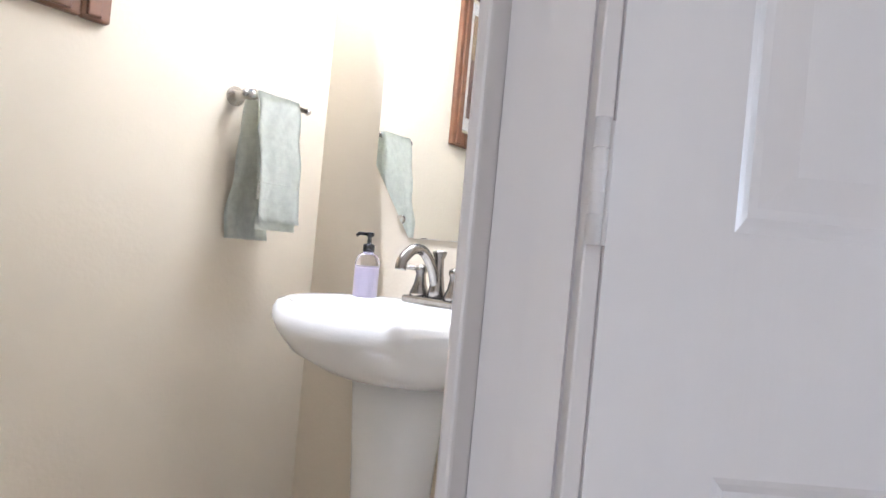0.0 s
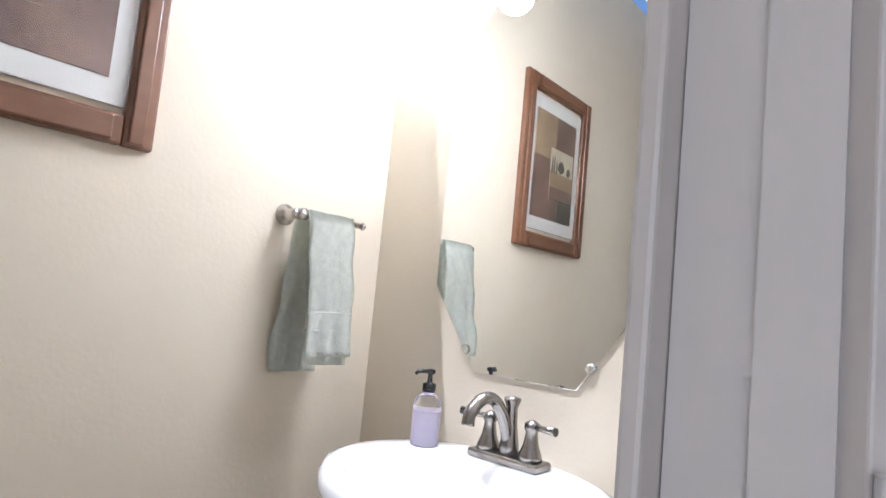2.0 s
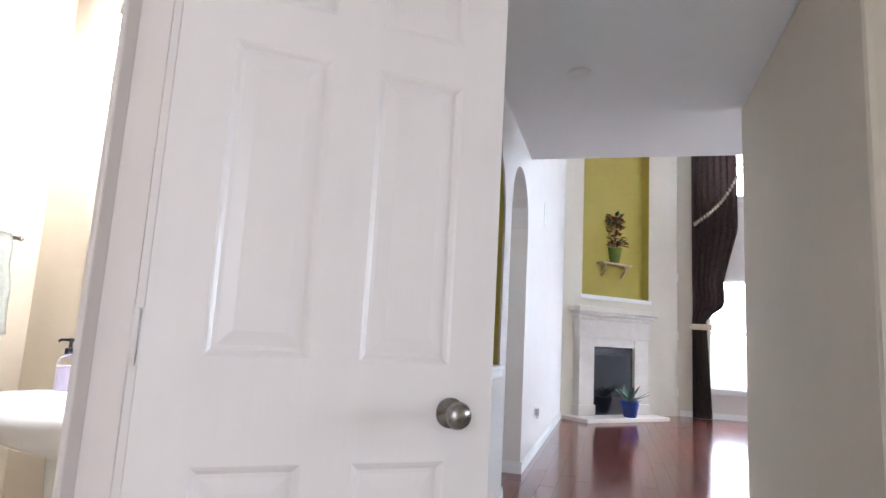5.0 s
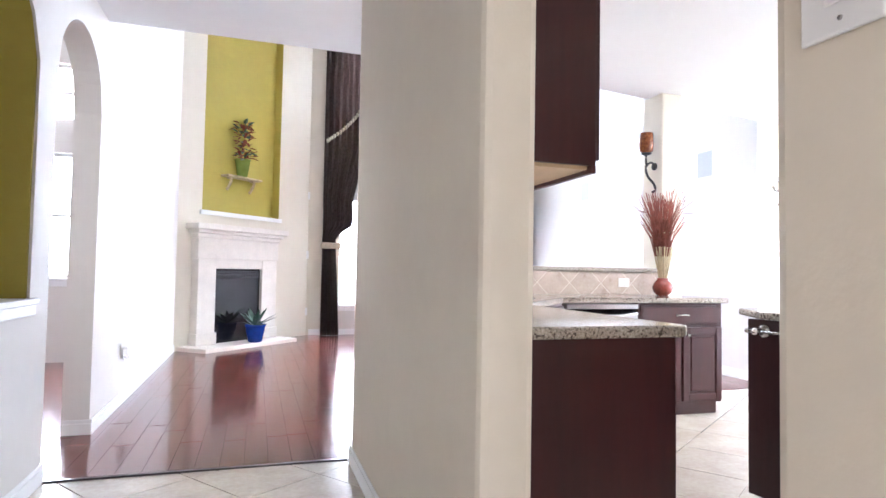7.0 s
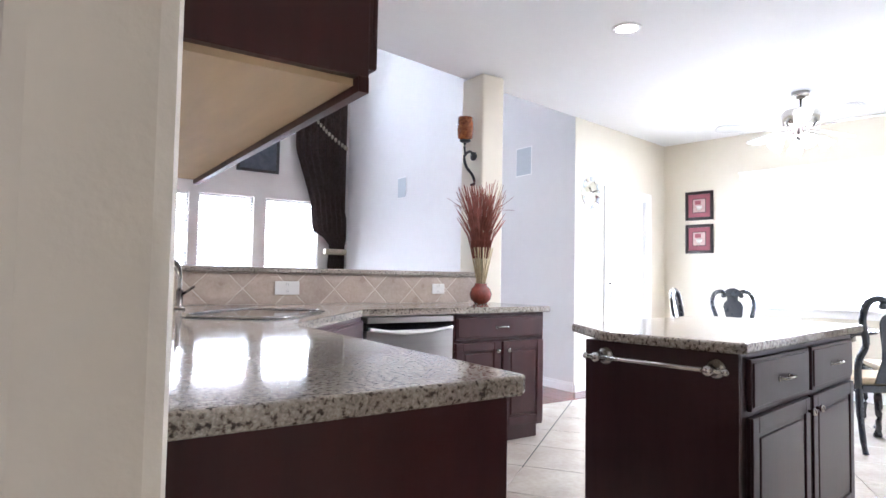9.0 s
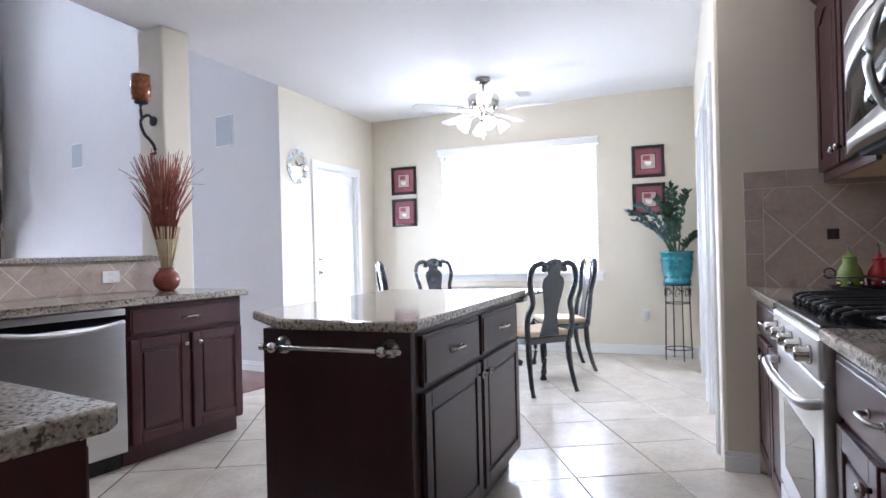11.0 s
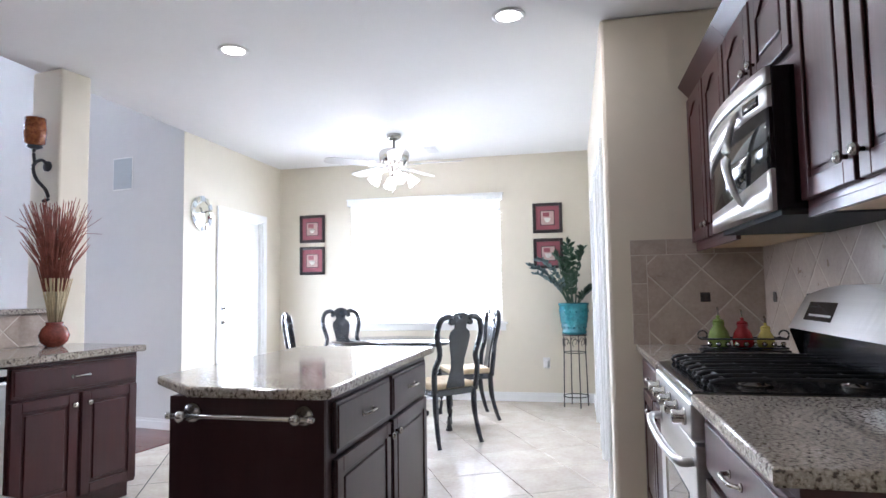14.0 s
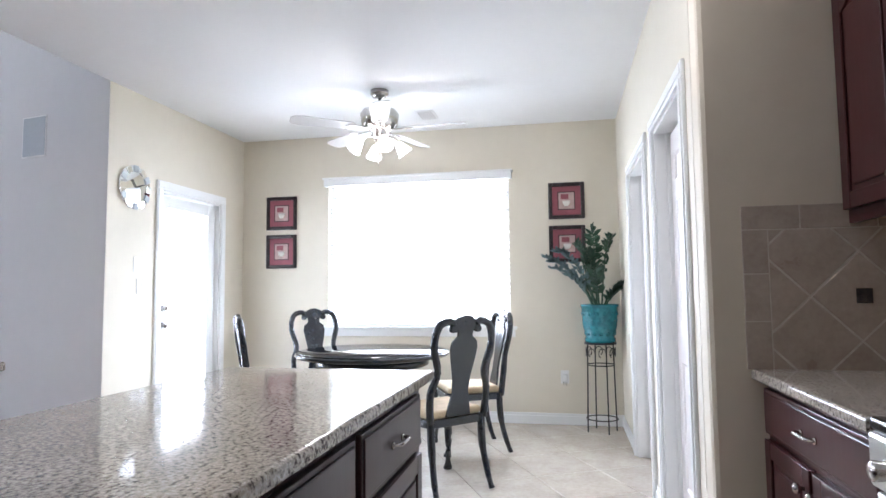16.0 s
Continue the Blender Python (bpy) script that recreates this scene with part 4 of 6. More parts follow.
for sx in (-0.052, 0.052):
    bm = B()
    lathe(bm, [(0.026, 0.018), (0.024, 0.03), (0.016, 0.05), (0.012, 0.075), (0.016, 0.082), (0.016, 0.092), (0.006, 0.098), (0, 0.1)], 18, pose(sx, 0, 0))
    tube(bm, [(sx, 0, 0.087), (sx + math.copysign(0.03, sx), -0.012, 0.088), (sx + math.copysign(0.065, sx), -0.02, 0.09)], [0.006, 0.006, 0.009], 8)
    part("lever_handle", bm, DKNICK, fc)
bm = B()
lathe(bm, [(0.024, 0.018), (0.02, 0.04), (0.014, 0.08), (0.012, 0.115), (0.018, 0.13), (0.018, 0.135), (0.004, 0.138), (0, 0.138)], 18)
tube(bm, smooth_line([(0, 0, 0.03), (-0.004, -0.02, 0.09), (-0.01, -0.05, 0.13), (-0.015, -0.085, 0.135), (-0.02, -0.115, 0.11), (-0.021, -0.12, 0.085)]), 0.013, 12)
part("spout", bm, DKNICK, fc)
sd = thing("soap_dispenser", "clear plastic pump bottle of lilac soap with black pump", "soap bottle", HM @ pose(-1.938, MV - 0.125, 0.852))
part("soap", lathe(B(), [(0.028, 0.002), (0.03, 0.004), (0.03, 0.075), (0.029, 0.077)], 24), SOAP, sd, "lilac liquid soap")
part("bottle", lathe(B(), [(0.031, 0), (0.032, 0.005), (0.032, 0.09), (0.026, 0.105), (0.014, 0.113), (0.013, 0.12)], 24), CLEAR, sd, "clear plastic bottle")
bm = lathe(B(), [(0.015, 0.117), (0.015, 0.135), (0.006, 0.138), (0.005, 0.155), (0.011, 0.158), (0.011, 0.166), (0, 0.168)], 18)
tube(bm, [(0, 0, 0.162), (-0.01, -0.03, 0.162), (-0.012, -0.036, 0.156)], 0.0045, 8)
part("pump", bm, BLACK, sd, "black pump head")
# mirror
MC = -1.772
oc = [(-0.135, 0), (0.135, 0), (0.277, 0.2), (0.277, 0.76), (0.135, 0.96), (-0.135, 0.96), (-0.277, 0.76), (-0.277, 0.2)]
mr = thing("wall_mirror", "frameless octagonal mirror above the white sink", "mirror", HM @ pose(MC, MV, 1.014, 90, 0, 0))
part("mirror_plate", prism(B(), oc, 0.001, 0.008, None, 0.002), MIRROR, mr)
for x, y in ((-0.165, 0.05), (0.165, 0.05)):
    part("clip", lathe(B(), [(0.012, 0), (0.012, 0.012), (0.008, 0.016), (0, 0.017)], 12, pose(x, y, 0)), CLEAR, mr, "clear mirror clip")
# vanity light
vl = thing("vanity_light", "nickel vanity light with glowing white glass shades", "wall lamp", HM @ pose(MC, MV, 2.165))
part("back_plate", box(B(), -0.22, 0.22, -0.02, 0, -0.03, 0.03, 0.008), NICKEL, vl)
part("bar", tube(B(), [(-0.2, -0.06, 0.02), (0.2, -0.06, 0.02)], 0.01, 10), NICKEL, vl)
for x in (-0.17, 0.0, 0.17):
    part("socket", lathe(B(), [(0.008, 0.06), (0.018, 0.045), (0.02, 0.0), (0.022, -0.01)], 14, pose(x, -0.09, 0)), NICKEL, vl)
    o = part("shade", lathe(B(), [(0.022, 0.0), (0.045, -0.012), (0.064, -0.045), (0.076, -0.1), (0.084, -0.125), (0.081, -0.125), (0.06, -0.05), (0.02, -0.004)], 20, pose(x, -0.09, 0)), SHADE, vl, "frosted glass bell shade, lit")
for x in (-0.17, 0.17):
    point("vanity_bulb", HM @ Vector((MC + x, MV - 0.09, 2.0)), 11.5, 0.055, (1, 0.95, 0.88))
# towel bar
tb = thing("towel_bar", "brushed nickel towel bar on the wall", "towel bar", HM @ pose(BW, 1.925, 1.345))
bm = tube(B(), [(0.07, -0.1, 0), (0.07, 0.1, 0)], 0.0075, 10)
for y in (-0.085,):
    lathe(bm, [(0.026, 0), (0.026, 0.006), (0.014, 0.014), (0.011, 0.05), (0.014, 0.06), (0.014, 0.08), (0, 0.084)], 18, pose(0, y, 0, 0, 90, 0))
for y in (-0.105, 0.105):
    lathe(bm, [(0.004, -0.01), (0.011, 0), (0.004, 0.01)], 10, pose(0.07, y, 0, 90))
part("bar", bm, NICKEL, tb)
tw = thing("hand_towel", "sage green terry hand towel folded over the bar", "towel", HM @ pose(BW + 0.07, 1.92, 1.345))


def cloth(x_off, y0, y1, zb, side, seed):
    bm = B()
    n, k = 12, 22
    L = -zb
    pts = [(0.0, 0.012)] + [(0.006 + 0.002 * i, -L * i / k) for i in range(1, k + 1)]
    rows_ = []
    for i, (dx, z) in enumerate(pts):
        row = []
        for j in range(n + 1):
            y = y0 + (y1 - y0) * j / n
            w = 0.006 * math.sin(j * 1.3 + seed) * (i / k) + 0.003 * math.sin(i * 0.8 + j)
            row.append(bm.verts.new((side * (x_off + dx + w), y + 0.006 * math.sin(i * 0.5 + seed) * i / k, z)))
        rows_.append(row)
    for a, b in zip(rows_, rows_[1:]):
        for j in range(n):
            bm.faces.new((a[j], a[j + 1], b[j + 1], b[j])).smooth = True
    r = bmesh.ops.solidify(bm, geom=bm.faces[:], thickness=0.007)
    return bm


part("front_fold", cloth(0.008, -0.07, 0.06, -0.345, 1, 0.3), TOWEL, tw)
part("front_layer", cloth(0.02, -0.075, 0.062, -0.325, 1, 1.7), TOWEL, tw)
part("back_fold", cloth(0.008, -0.085, 0.045, -0.375, -1, 2.2), TOWEL, tw)
for z0, z1, x1 in ((-0.262, -0.228, 0.058), (-0.226, -0.222, 0.061), (-0.268, -0.264, 0.062)):
    part("band", box(B(), 0.042, x1 - 0.002, -0.068, 0.056, z0, z1, 0.0015), TOWEL, tw, "smooth woven band")


# framed picture in the plane facing +x, local y across, z up
def framed(name, label, m, w, h, fw, frame_mat, group=""):
    p = thing(name, label, "framed picture", m, group)
    for nm, a, b, c, d in (("left_rail", -w / 2, -w / 2 + fw, -h / 2, h / 2), ("right_rail", w / 2 - fw, w / 2, -h / 2, h / 2), ("top_rail", -w / 2 + fw, w / 2 - fw, h / 2 - fw, h / 2), ("bottom_rail", -w / 2 + fw, w / 2 - fw, -h / 2, -h / 2 + fw)):
        part("frame_rail", box(box(B(), 0, 0.022, a, b, c, d, 0.006), 0.02, 0.03, a + fw * 0.15 if b - a < h else a, b - fw * 0.35 if b - a < h else b, c + 0.1 * fw, d - 0.1 * fw, 0.004), frame_mat, p)
    return p


pc = framed("landscape_picture", "wide walnut frame with a brown tuscan landscape print", HM @ pose(BW, 1.255, 1.745), 0.5, 0.67, 0.06, FRAMEB)
part("mat_board", box(B(), 0, 0.008, -0.2, 0.2, -0.26, 0.26), MATW, pc)
part("print", box(B(), 0.008, 0.01, -0.155, 0.155, -0.21, 0.21), ARTB, pc)
part("print_patch", box(B(), 0.01, 0.0115, 0.0, 0.155, 0.03, 0.21), ARTT, pc, "tan colour block")
part("print_patch", box(B(), 0.01, 0.0115, -0.155, -0.04, -0.21, -0.09), ARTG, pc, "dark colour block")
part("landscape", box(B(), 0.0115, 0.013, -0.14, 0.035, -0.125, 0.08), ARTSKY, pc)
part("field", box(B(), 0.013, 0.0135, -0.14, 0.035, -0.075, -0.015), ARTT, pc)
part("field", box(B(), 0.013, 0.0135, -0.14, 0.035, -0.125, -0.075), ARTB, pc)
for y, hh_ in ((-0.012, 0.06), (0.006, 0.08), (0.022, 0.07)):
    part("cypress", lathe(B(), [(0.002, 0), (0.006, 0.01), (0.004, hh_ * 0.7), (0.001, hh_)], 8, pose(0.0135, y, -0.02) @ Matrix.Diagonal((0.1, 1, 1, 1))), ARTG, pc)
for y, k in ((-0.045, 1.25), (-0.105, 0.8)):
    part("tree_mass", lathe(B(), [(0.003 * k, 0), (0.022 * k, 0.01 * k), (0.018 * k, 0.03 * k), (0.004, 0.042 * k)], 10, pose(0.0135, y, -0.012) @ Matrix.Diagonal((0.06, 1, 1, 1))), ARTG, pc)
part("picture_glass", box(B(), 0.0155, 0.0165, -0.2, 0.2, -0.26, 0.26), PANE, pc).visible_shadow = False
# supply valves under the sink
vv = thing("water_valve", "white plastic supply valve under the sink", "valve", HM @ pose(-1.64, MV, 0.5))
part("escutcheon", lathe(B(), [(0.03, 0), (0.028, 0.008), (0.012, 0.012), (0.012, 0.05)], 16, pose(0, 0, 0, 90)), PLAST, vv)
part("valve_body", lathe(B(), [(0.018, -0.03), (0.02, 0), (0.018, 0.03), (0.006, 0.035)], 14, pose(0, -0.06, 0)), PLAST, vv)
part("hose", tube(B(), smooth_line([(0, -0.06, 0.03), (0.01, -0.06, 0.15), (-0.03, -0.07, 0.24)]), 0.006, 8), PLAST, vv)
vv2 = copy_thing(vv, HM @ pose(-1.66, MV, 0.38))


# ---- dining set ----
def chair(m, label):
    c = thing("dining_chair", label, "chair", m, "black dining chairs round the table")
    # faces +y, back at y=-0.21
    bm = B()
    prism(bm, [(-0.2, -0.2), (0.2, -0.2), (0.24, 0.22), (-0.24, 0.22)], 0.39, 0.44, None, 0.006)
    part("seat_rail", bm, CHAIRM, c)
    bm = B()
    prism(bm, [(-0.19, -0.19), (0.19, -0.19), (0.225, 0.21), (-0.225, 0.21)], 0.44, 0.49, None, 0.02)
    part("seat", bm, CUSH, c, "gold upholstered seat cushion")
    for s in (-1, 1):
        bm = tube(B(), smooth_line([(s * 0.2, -0.2, 0.42), (s * 0.21, -0.22, 0.6), (s * 0.175, -0.245, 0.72), (s * 0.215, -0.27, 0.88), (s * 0.19, -0.285, 0.99), (s * 0.12, -0.29, 1.02), (s * 0.08, -0.29, 1.0)]), 0.023, 10)
        part("back_post", bm, CHAIRM, c)
        part("rear_leg", tube(B(), smooth_line([(s * 0.19, -0.19, 0.44), (s * 0.19, -0.2, 0.25), (s * 0.2, -0.24, 0.08), (s * 0.205, -0.27, 0.0)]), [0.024] * 5 + [0.02] * 4 + [0.017] * 3 + [0.02], 10), CHAIRM, c)
        part("front_leg", tube(B(), smooth_line([(s * 0.21, 0.19, 0.44), (s * 0.235, 0.225, 0.34), (s * 0.215, 0.2, 0.16), (s * 0.225, 0.215, 0.04), (s * 0.23, 0.225, 0.0)]), [0.034, 0.036, 0.036, 0.034, 0.032, 0.028, 0.024, 0.021, 0.018, 0.016, 0.015, 0.016, 0.02, 0.026, 0.03, 0.03, 0.028], 10), CHAIRM, c)
    bm = B()
    crest = []
    for i in range(17):
        t = -1 + i / 8
        crest.append((0.1 * t, 1.01 + 0.045 * math.cos(t * math.pi / 2)))
    poly = crest + [(0.1, 0.985), (0.05, 0.965), (-0.05, 0.965), (-0.1, 0.985)]
    prism(bm, poly, -0.012, 0.014, Matrix(((1, 0, 0, 0), (0, 0, 1, -0.29), (0, 1, 0, 0), (0, 0, 0, 1))), 0.004)
    for s in (-1, 1):
        lathe(bm, [(0.022, -0.016), (0.024, 0), (0.022, 0.016)], 14, pose(s * 0.09, -0.29, 0.975, 90))
    part("crest_rail", bm, CHAIRM, c, "carved scrolled crest")
    prof = [(0.06, 0.975), (0.05, 0.93), (0.09, 0.9), (0.1, 0.86), (0.085, 0.78), (0.06, 0.68), (0.055, 0.6), (0.075, 0.52), (0.09, 0.45)]
    bm = B()
    lf = [(-w, z) for w, z in prof]
    rt = [(w, z) for w, z in prof[::-1]]
    sh = Matrix(((1, 0, 0, 0), (0, -0.17, 1, -0.125), (0, 1, 0, 0), (0, 0, 0, 1)))
    prism(bm, lf + rt, -0.008, 0.008, sh, 0.002)
    part("splat", bm, CHAIRM, c, "vase shaped splat")
    return c


TC = (6.6, 3.62)


def toward(x, y, dx=0.0):
    a = math.degrees(math.atan2(-(TC[0] - x), TC[1] - y)) + dx
    return pose(x, y, 0, 0, 0, a)


LBL = "black lacquer dining chair with gold seat at the round table"
ch = chair(toward(6.02, 3.0), LBL)
copy_thing(ch, toward(6.9, 2.95))
copy_thing(ch, toward(7.22, 4.25))
copy_thing(ch, toward(6.22, 4.18))
tt = thing("dining_table", "round black pedestal table with a glass cover", "table", pose(TC[0], TC[1], 0))
part("tabletop", lathe(B(), [(0.0, 0.715), (0.5, 0.715), (0.56, 0.725), (0.575, 0.74), (0.57, 0.753), (0.56, 0.756), (0, 0.756)], 56), CHAIRM, tt, "black top with moulded edge")
o = part("glass_cover", lathe(B(), [(0.0, 0.757), (0.55, 0.757), (0.552, 0.76), (0.55, 0.764), (0, 0.764)], 56), BLKGL, tt, "polished glass cover")
part("apron", lathe(B(), [(0.4, 0.65), (0.42, 0.66), (0.42, 0.715), (0.4, 0.716)], 40), CHAIRM, tt)
part("pedestal", lathe(B(), [(0.07, 0.1), (0.1, 0.16), (0.11, 0.24), (0.06, 0.3), (0.075, 0.45), (0.1, 0.55), (0.16, 0.62), (0.18, 0.65)], 24), CHAIRM, tt)
for k in range(4):
    a = math.radians(45 + 90 * k)
    part("foot", tube(B(), smooth_line([(0.05 * math.cos(a), 0.05 * math.sin(a), 0.2), (0.2 * math.cos(a), 0.2 * math.sin(a), 0.17), (0.34 * math.cos(a), 0.34 * math.sin(a), 0.06), (0.4 * math.cos(a), 0.4 * math.sin(a), 0.03)]), 0.03, 8), CHAIRM, tt)

# ---- ceiling fan ----
fn = thing("ceiling_fan", "brushed nickel ceiling fan with five blades and lit shades", "ceiling fan", pose(6.61, 3.567, 2.75))
part("canopy", lathe(B(), [(0.07, 0), (0.07, -0.03), (0.05, -0.055), (0.02, -0.065)], 24), NICKEL, fn)
part("downrod", lathe(B(), [(0.011, -0.06), (0.011, -0.14), (0.03, -0.15)], 12), NICKEL, fn)
part("motor", lathe(B(), [(0.04, -0.14), (0.13, -0.16), (0.15, -0.19), (0.135, -0.28), (0.09, -0.31), (0.06, -0.33), (0.06, -0.37), (0.04, -0.39)], 32), NICKEL, fn, "brushed nickel motor housing")
for k in range(5):
    a = 72 * k + 54
    mm = pose(0, 0, -0.3, 0, 0, a) @ pose(0, 0, 0, 11, 0, 0)
    bl = B()
    pl = [(0.2, -0.05), (0.25, -0.062), (0.6, -0.072), (0.66, -0.06), (0.68, -0.03), (0.68, 0.03), (0.66, 0.06), (0.6, 0.072), (0.25, 0.062), (0.2, 0.05)]
    prism(bl, pl, -0.003, 0.003, mm)
    b_ = part("blade", bl, FANW, fn, "pale blade")
    ir = B()
    prism(ir, [(0.08, -0.02), (0.16, -0.03), (0.24, -0.04), (0.27, 0), (0.24, 0.04), (0.16, 0.03), (0.08, 0.02)], -0.012, -0.004, mm)
    part("blade_iron", ir, NICKEL, b_)
for k in range(4):
    a = math.radians(90 * k + 30)
    x, y = 0.16 * math.cos(a), 0.16 * math.sin(a)
    lm = pose(x * 0.9, y * 0.9, -0.4) @ Matrix.Rotation(math.radians(-38), 4, Vector((-math.sin(a), math.cos(a), 0)))
    part("light_arm", tube(B(), smooth_line([(0.04 * math.cos(a), 0.04 * math.sin(a), -0.37), (0.09 * math.cos(a), 0.09 * math.sin(a), -0.36), (x * 0.9, y * 0.9, -0.4)]), 0.009, 8), NICKEL, fn)
    part("shade", lathe(B(), [(0.02, 0.0), (0.03, -0.02), (0.045, -0.06), (0.06, -0.1), (0.056, -0.1), (0.04, -0.055), (0.018, -0.004)], 18, lm), SHADE, fn, "lit frosted glass shade")
part("finial", lathe(B(), [(0.035, -0.39), (0.04, -0.42), (0.02, -0.46), (0.012, -0.5), (0.016, -0.51), (0, -0.53)], 18), NICKEL, fn)
part("pull_chain", tube(B(), [(0.03, 0.02, -0.42), (0.03, 0.02, -0.58)], 0.002, 6), NICKEL, fn)
point("fan_bulbs", (6.61, 3.567, 2.19), 18, 0.1)

for x, y in ((4.397, 3.935), (4.348, 2.208), (2.6, 3.9)):
    cl = thing("recessed_light", "round white recessed ceiling light, lit", "ceiling light", pose(x, y, CZ), "recessed lights in the kitchen ceiling")
    part("trim_ring", lathe(B(), [(0.095, -0.001), (0.095, -0.006), (0.075, -0.009), (0.07, -0.003)], 28), WHITE, cl)
    part("lamp", lathe(B(), [(0.0, -0.002), (0.068, -0.002), (0.068, -0.005), (0, -0.006)], 24), CANL, cl, "glowing lamp face")
    area("can_bulb", pose(x, y, CZ - 0.012), 0.12, 0.12, 9, (1, 0.94, 0.85))
sm = thing("smoke_detector", "round white smoke detector on the hall ceiling", "smoke detector", HM @ pose(-0.45, 4.02, CZ))
part("housing", lathe(B(), [(0.07, 0), (0.068, -0.02), (0.05, -0.035), (0.03, -0.038), (0, -0.038)], 24), PLAST, sm)
vt = thing("ceiling_vent", "white slotted ceiling vent above the nook", "vent", pose(7.3, 3.35, CZ))
part("frame", box(B(), -0.13, 0.13, -0.08, 0.08, -0.008, -0.001, 0.003), WHITE, vt)
for i in range(6):
    part("slat", box(B(), -0.11, 0.11, -0.06 + i * 0.022, -0.05 + i * 0.022, -0.014, -0.008), GREY, vt)

# ---- nook pictures, plant, plates ----
for y, z in ((4.972, 1.995), (4.972, 1.61), (2.165, 2.015), (2.165, 1.62)):
    p = framed("cup_picture", "small dark frame with a rose mat and teacup print", pose(7.82, y, z, 0, 0, 180), 0.325, 0.335, 0.035, FRAMED, "teacup pictures on the nook wall")
    part("mat_board", box(B(), 0, 0.01, -0.13, 0.13, -0.135, 0.135), ROSE, p, "rose mat")
    part("inner_line", box(B(), 0.01, 0.011, -0.078, 0.078, -0.083, 0.083), FRAMED, p)
    part("print", box(B(), 0.011, 0.012, -0.07, 0.07, -0.075, 0.075), PINK, p)
    part("cup", lathe(B(), [(0.015, -0.04), (0.03, -0.02), (0.038, 0.01), (0.0, 0.011)], 14, pose(0.012, 0, -0.01) @ Matrix.Diagonal((0.06, 1, 1, 1))), MATW, p, "white painted cup")
    part("print_block", box(B(), 0.012, 0.013, -0.05, 0.02, 0.015, 0.06), ROSE, p)


def plate(m, label, w=0.075, h=0.118, kind_="switch", cat="switch plate"):
    p = thing("wall_plate", label, cat, m)
    part("cover", box(B(), -w / 2, w / 2, -0.006, 0, -h / 2, h / 2, 0.003), PLAST, p)
    if kind_ == "switch":
        part("rocker", box(B(), -0.016, 0.016, -0.01, -0.006, -0.033, 0.033, 0.002), PLAST, p)
        for z in (-0.048, 0.048):
            part("screw", lathe(B(), [(0.003, 0), (0.002, 0.0015)], 8, pose(0, -0.006, z, 90)), NICKEL, p)
    elif kind_ == "outlet":
        for z in (-0.022, 0.022):
            part("receptacle", box(B(), -0.016, 0.016, -0.008, -0.006, z - 0.014, z + 0.014, 0.001), PLAST, p)
            for x in (-0.006, 0.006):
                part("slot", box(B(), x - 0.001, x + 0.001, -0.0085, -0.0078, z - 0.005, z + 0.005), RUBBER, p)
    elif kind_ == "speaker":
        part("grille", box(B(), -w / 2 + 0.012, w / 2 - 0.012, -0.008, -0.006, -h / 2 + 0.012, h / 2 - 0.012), SPKG, p, "pale perforated grille")
    return p


plate(pose(7.82, 2.215, 0.42, 0, 0, -90), "white wall outlet on the nook wall", kind_="outlet", cat="outlet")
plate(pose(6.32, 5.4, 1.425), "white double switch plate beside the patio door", 0.16, 0.115)
plate(pose(6.34, 5.4, 1.262), "white switch plate beside the patio door", 0.12, 0.115)
plate(HM @ pose(RW, 1.705, 1.385, 0, 0, -90), "white rocker switch plate on the tan wall", 0.09, 0.128)
plate(HM @ pose(LW, 3.92, 0.39, 0, 0, 90), "white wall outlet below the niche", kind_="outlet", cat="outlet")
plate(HM @ pose(LW, 6.59, 0.42, 0, 0, 90), "white wall outlet on the hall wall", kind_="outlet", cat="outlet")
plate(HM @ pose(LW, 6.94, 2.48, 0, 0, 90), "white control plate on the hall wall", 0.08, 0.25, "plain")
plate(pose(2.73, SY + 0.011, 1.06, 0, 0, 180), "white double outlet on the tiled wall", 0.125, 0.085, "outlet", "outlet")
plate(HM @ pose(3.11, 5.805, 1.025), "white outlet on the tiled half wall", 0.11, 0.075, "outlet", "outlet")
plate(HM @ pose(1.95, 5.805, 1.025), "white double outlet on the tiled half wall", 0.16, 0.085, "outlet", "outlet")
plate(HM @ pose(5.037, 7.03, 2.41, 0, 0, -90), "pale grey in-wall speaker", 0.26, 0.32, "speaker", "speaker")
plate(HM @ pose(5.037, 9.72, 2.43, 0, 0, -90), "pale grey in-wall speaker", 0.25, 0.31, "speaker", "speaker")
for m in (HM @ pose(LW, 3.92, 0.39, 0, 0, 90), HM @ pose(LW, 6.59, 0.42, 0, 0, 90), pose(7.82, 2.215, 0.42, 0, 0, -90)):
    nl = thing("plug_in_freshener", "small white plug-in air freshener in the outlet", "air freshener", m @ pose(0, -0.009, -0.005))
    part("housing", box(B(), -0.022, 0.022, -0.04, 0, -0.035, 0.035, 0.008), PLAST, nl)
    part("scent_bottle", lathe(B(), [(0.014, -0.03), (0.016, -0.025), (0.016, 0.0), (0.01, 0.006)], 12, pose(0, -0.022, -0.035)), CLEAR, nl, "clear scent bottle")
for z in (2.35, 1.35, 0.4):
    plate(HM @ pose(0.83, 11.55, z, 0, 0, 20), "white wall plate beside the fireplace", 0.09, 0.13, "outlet", "outlet")

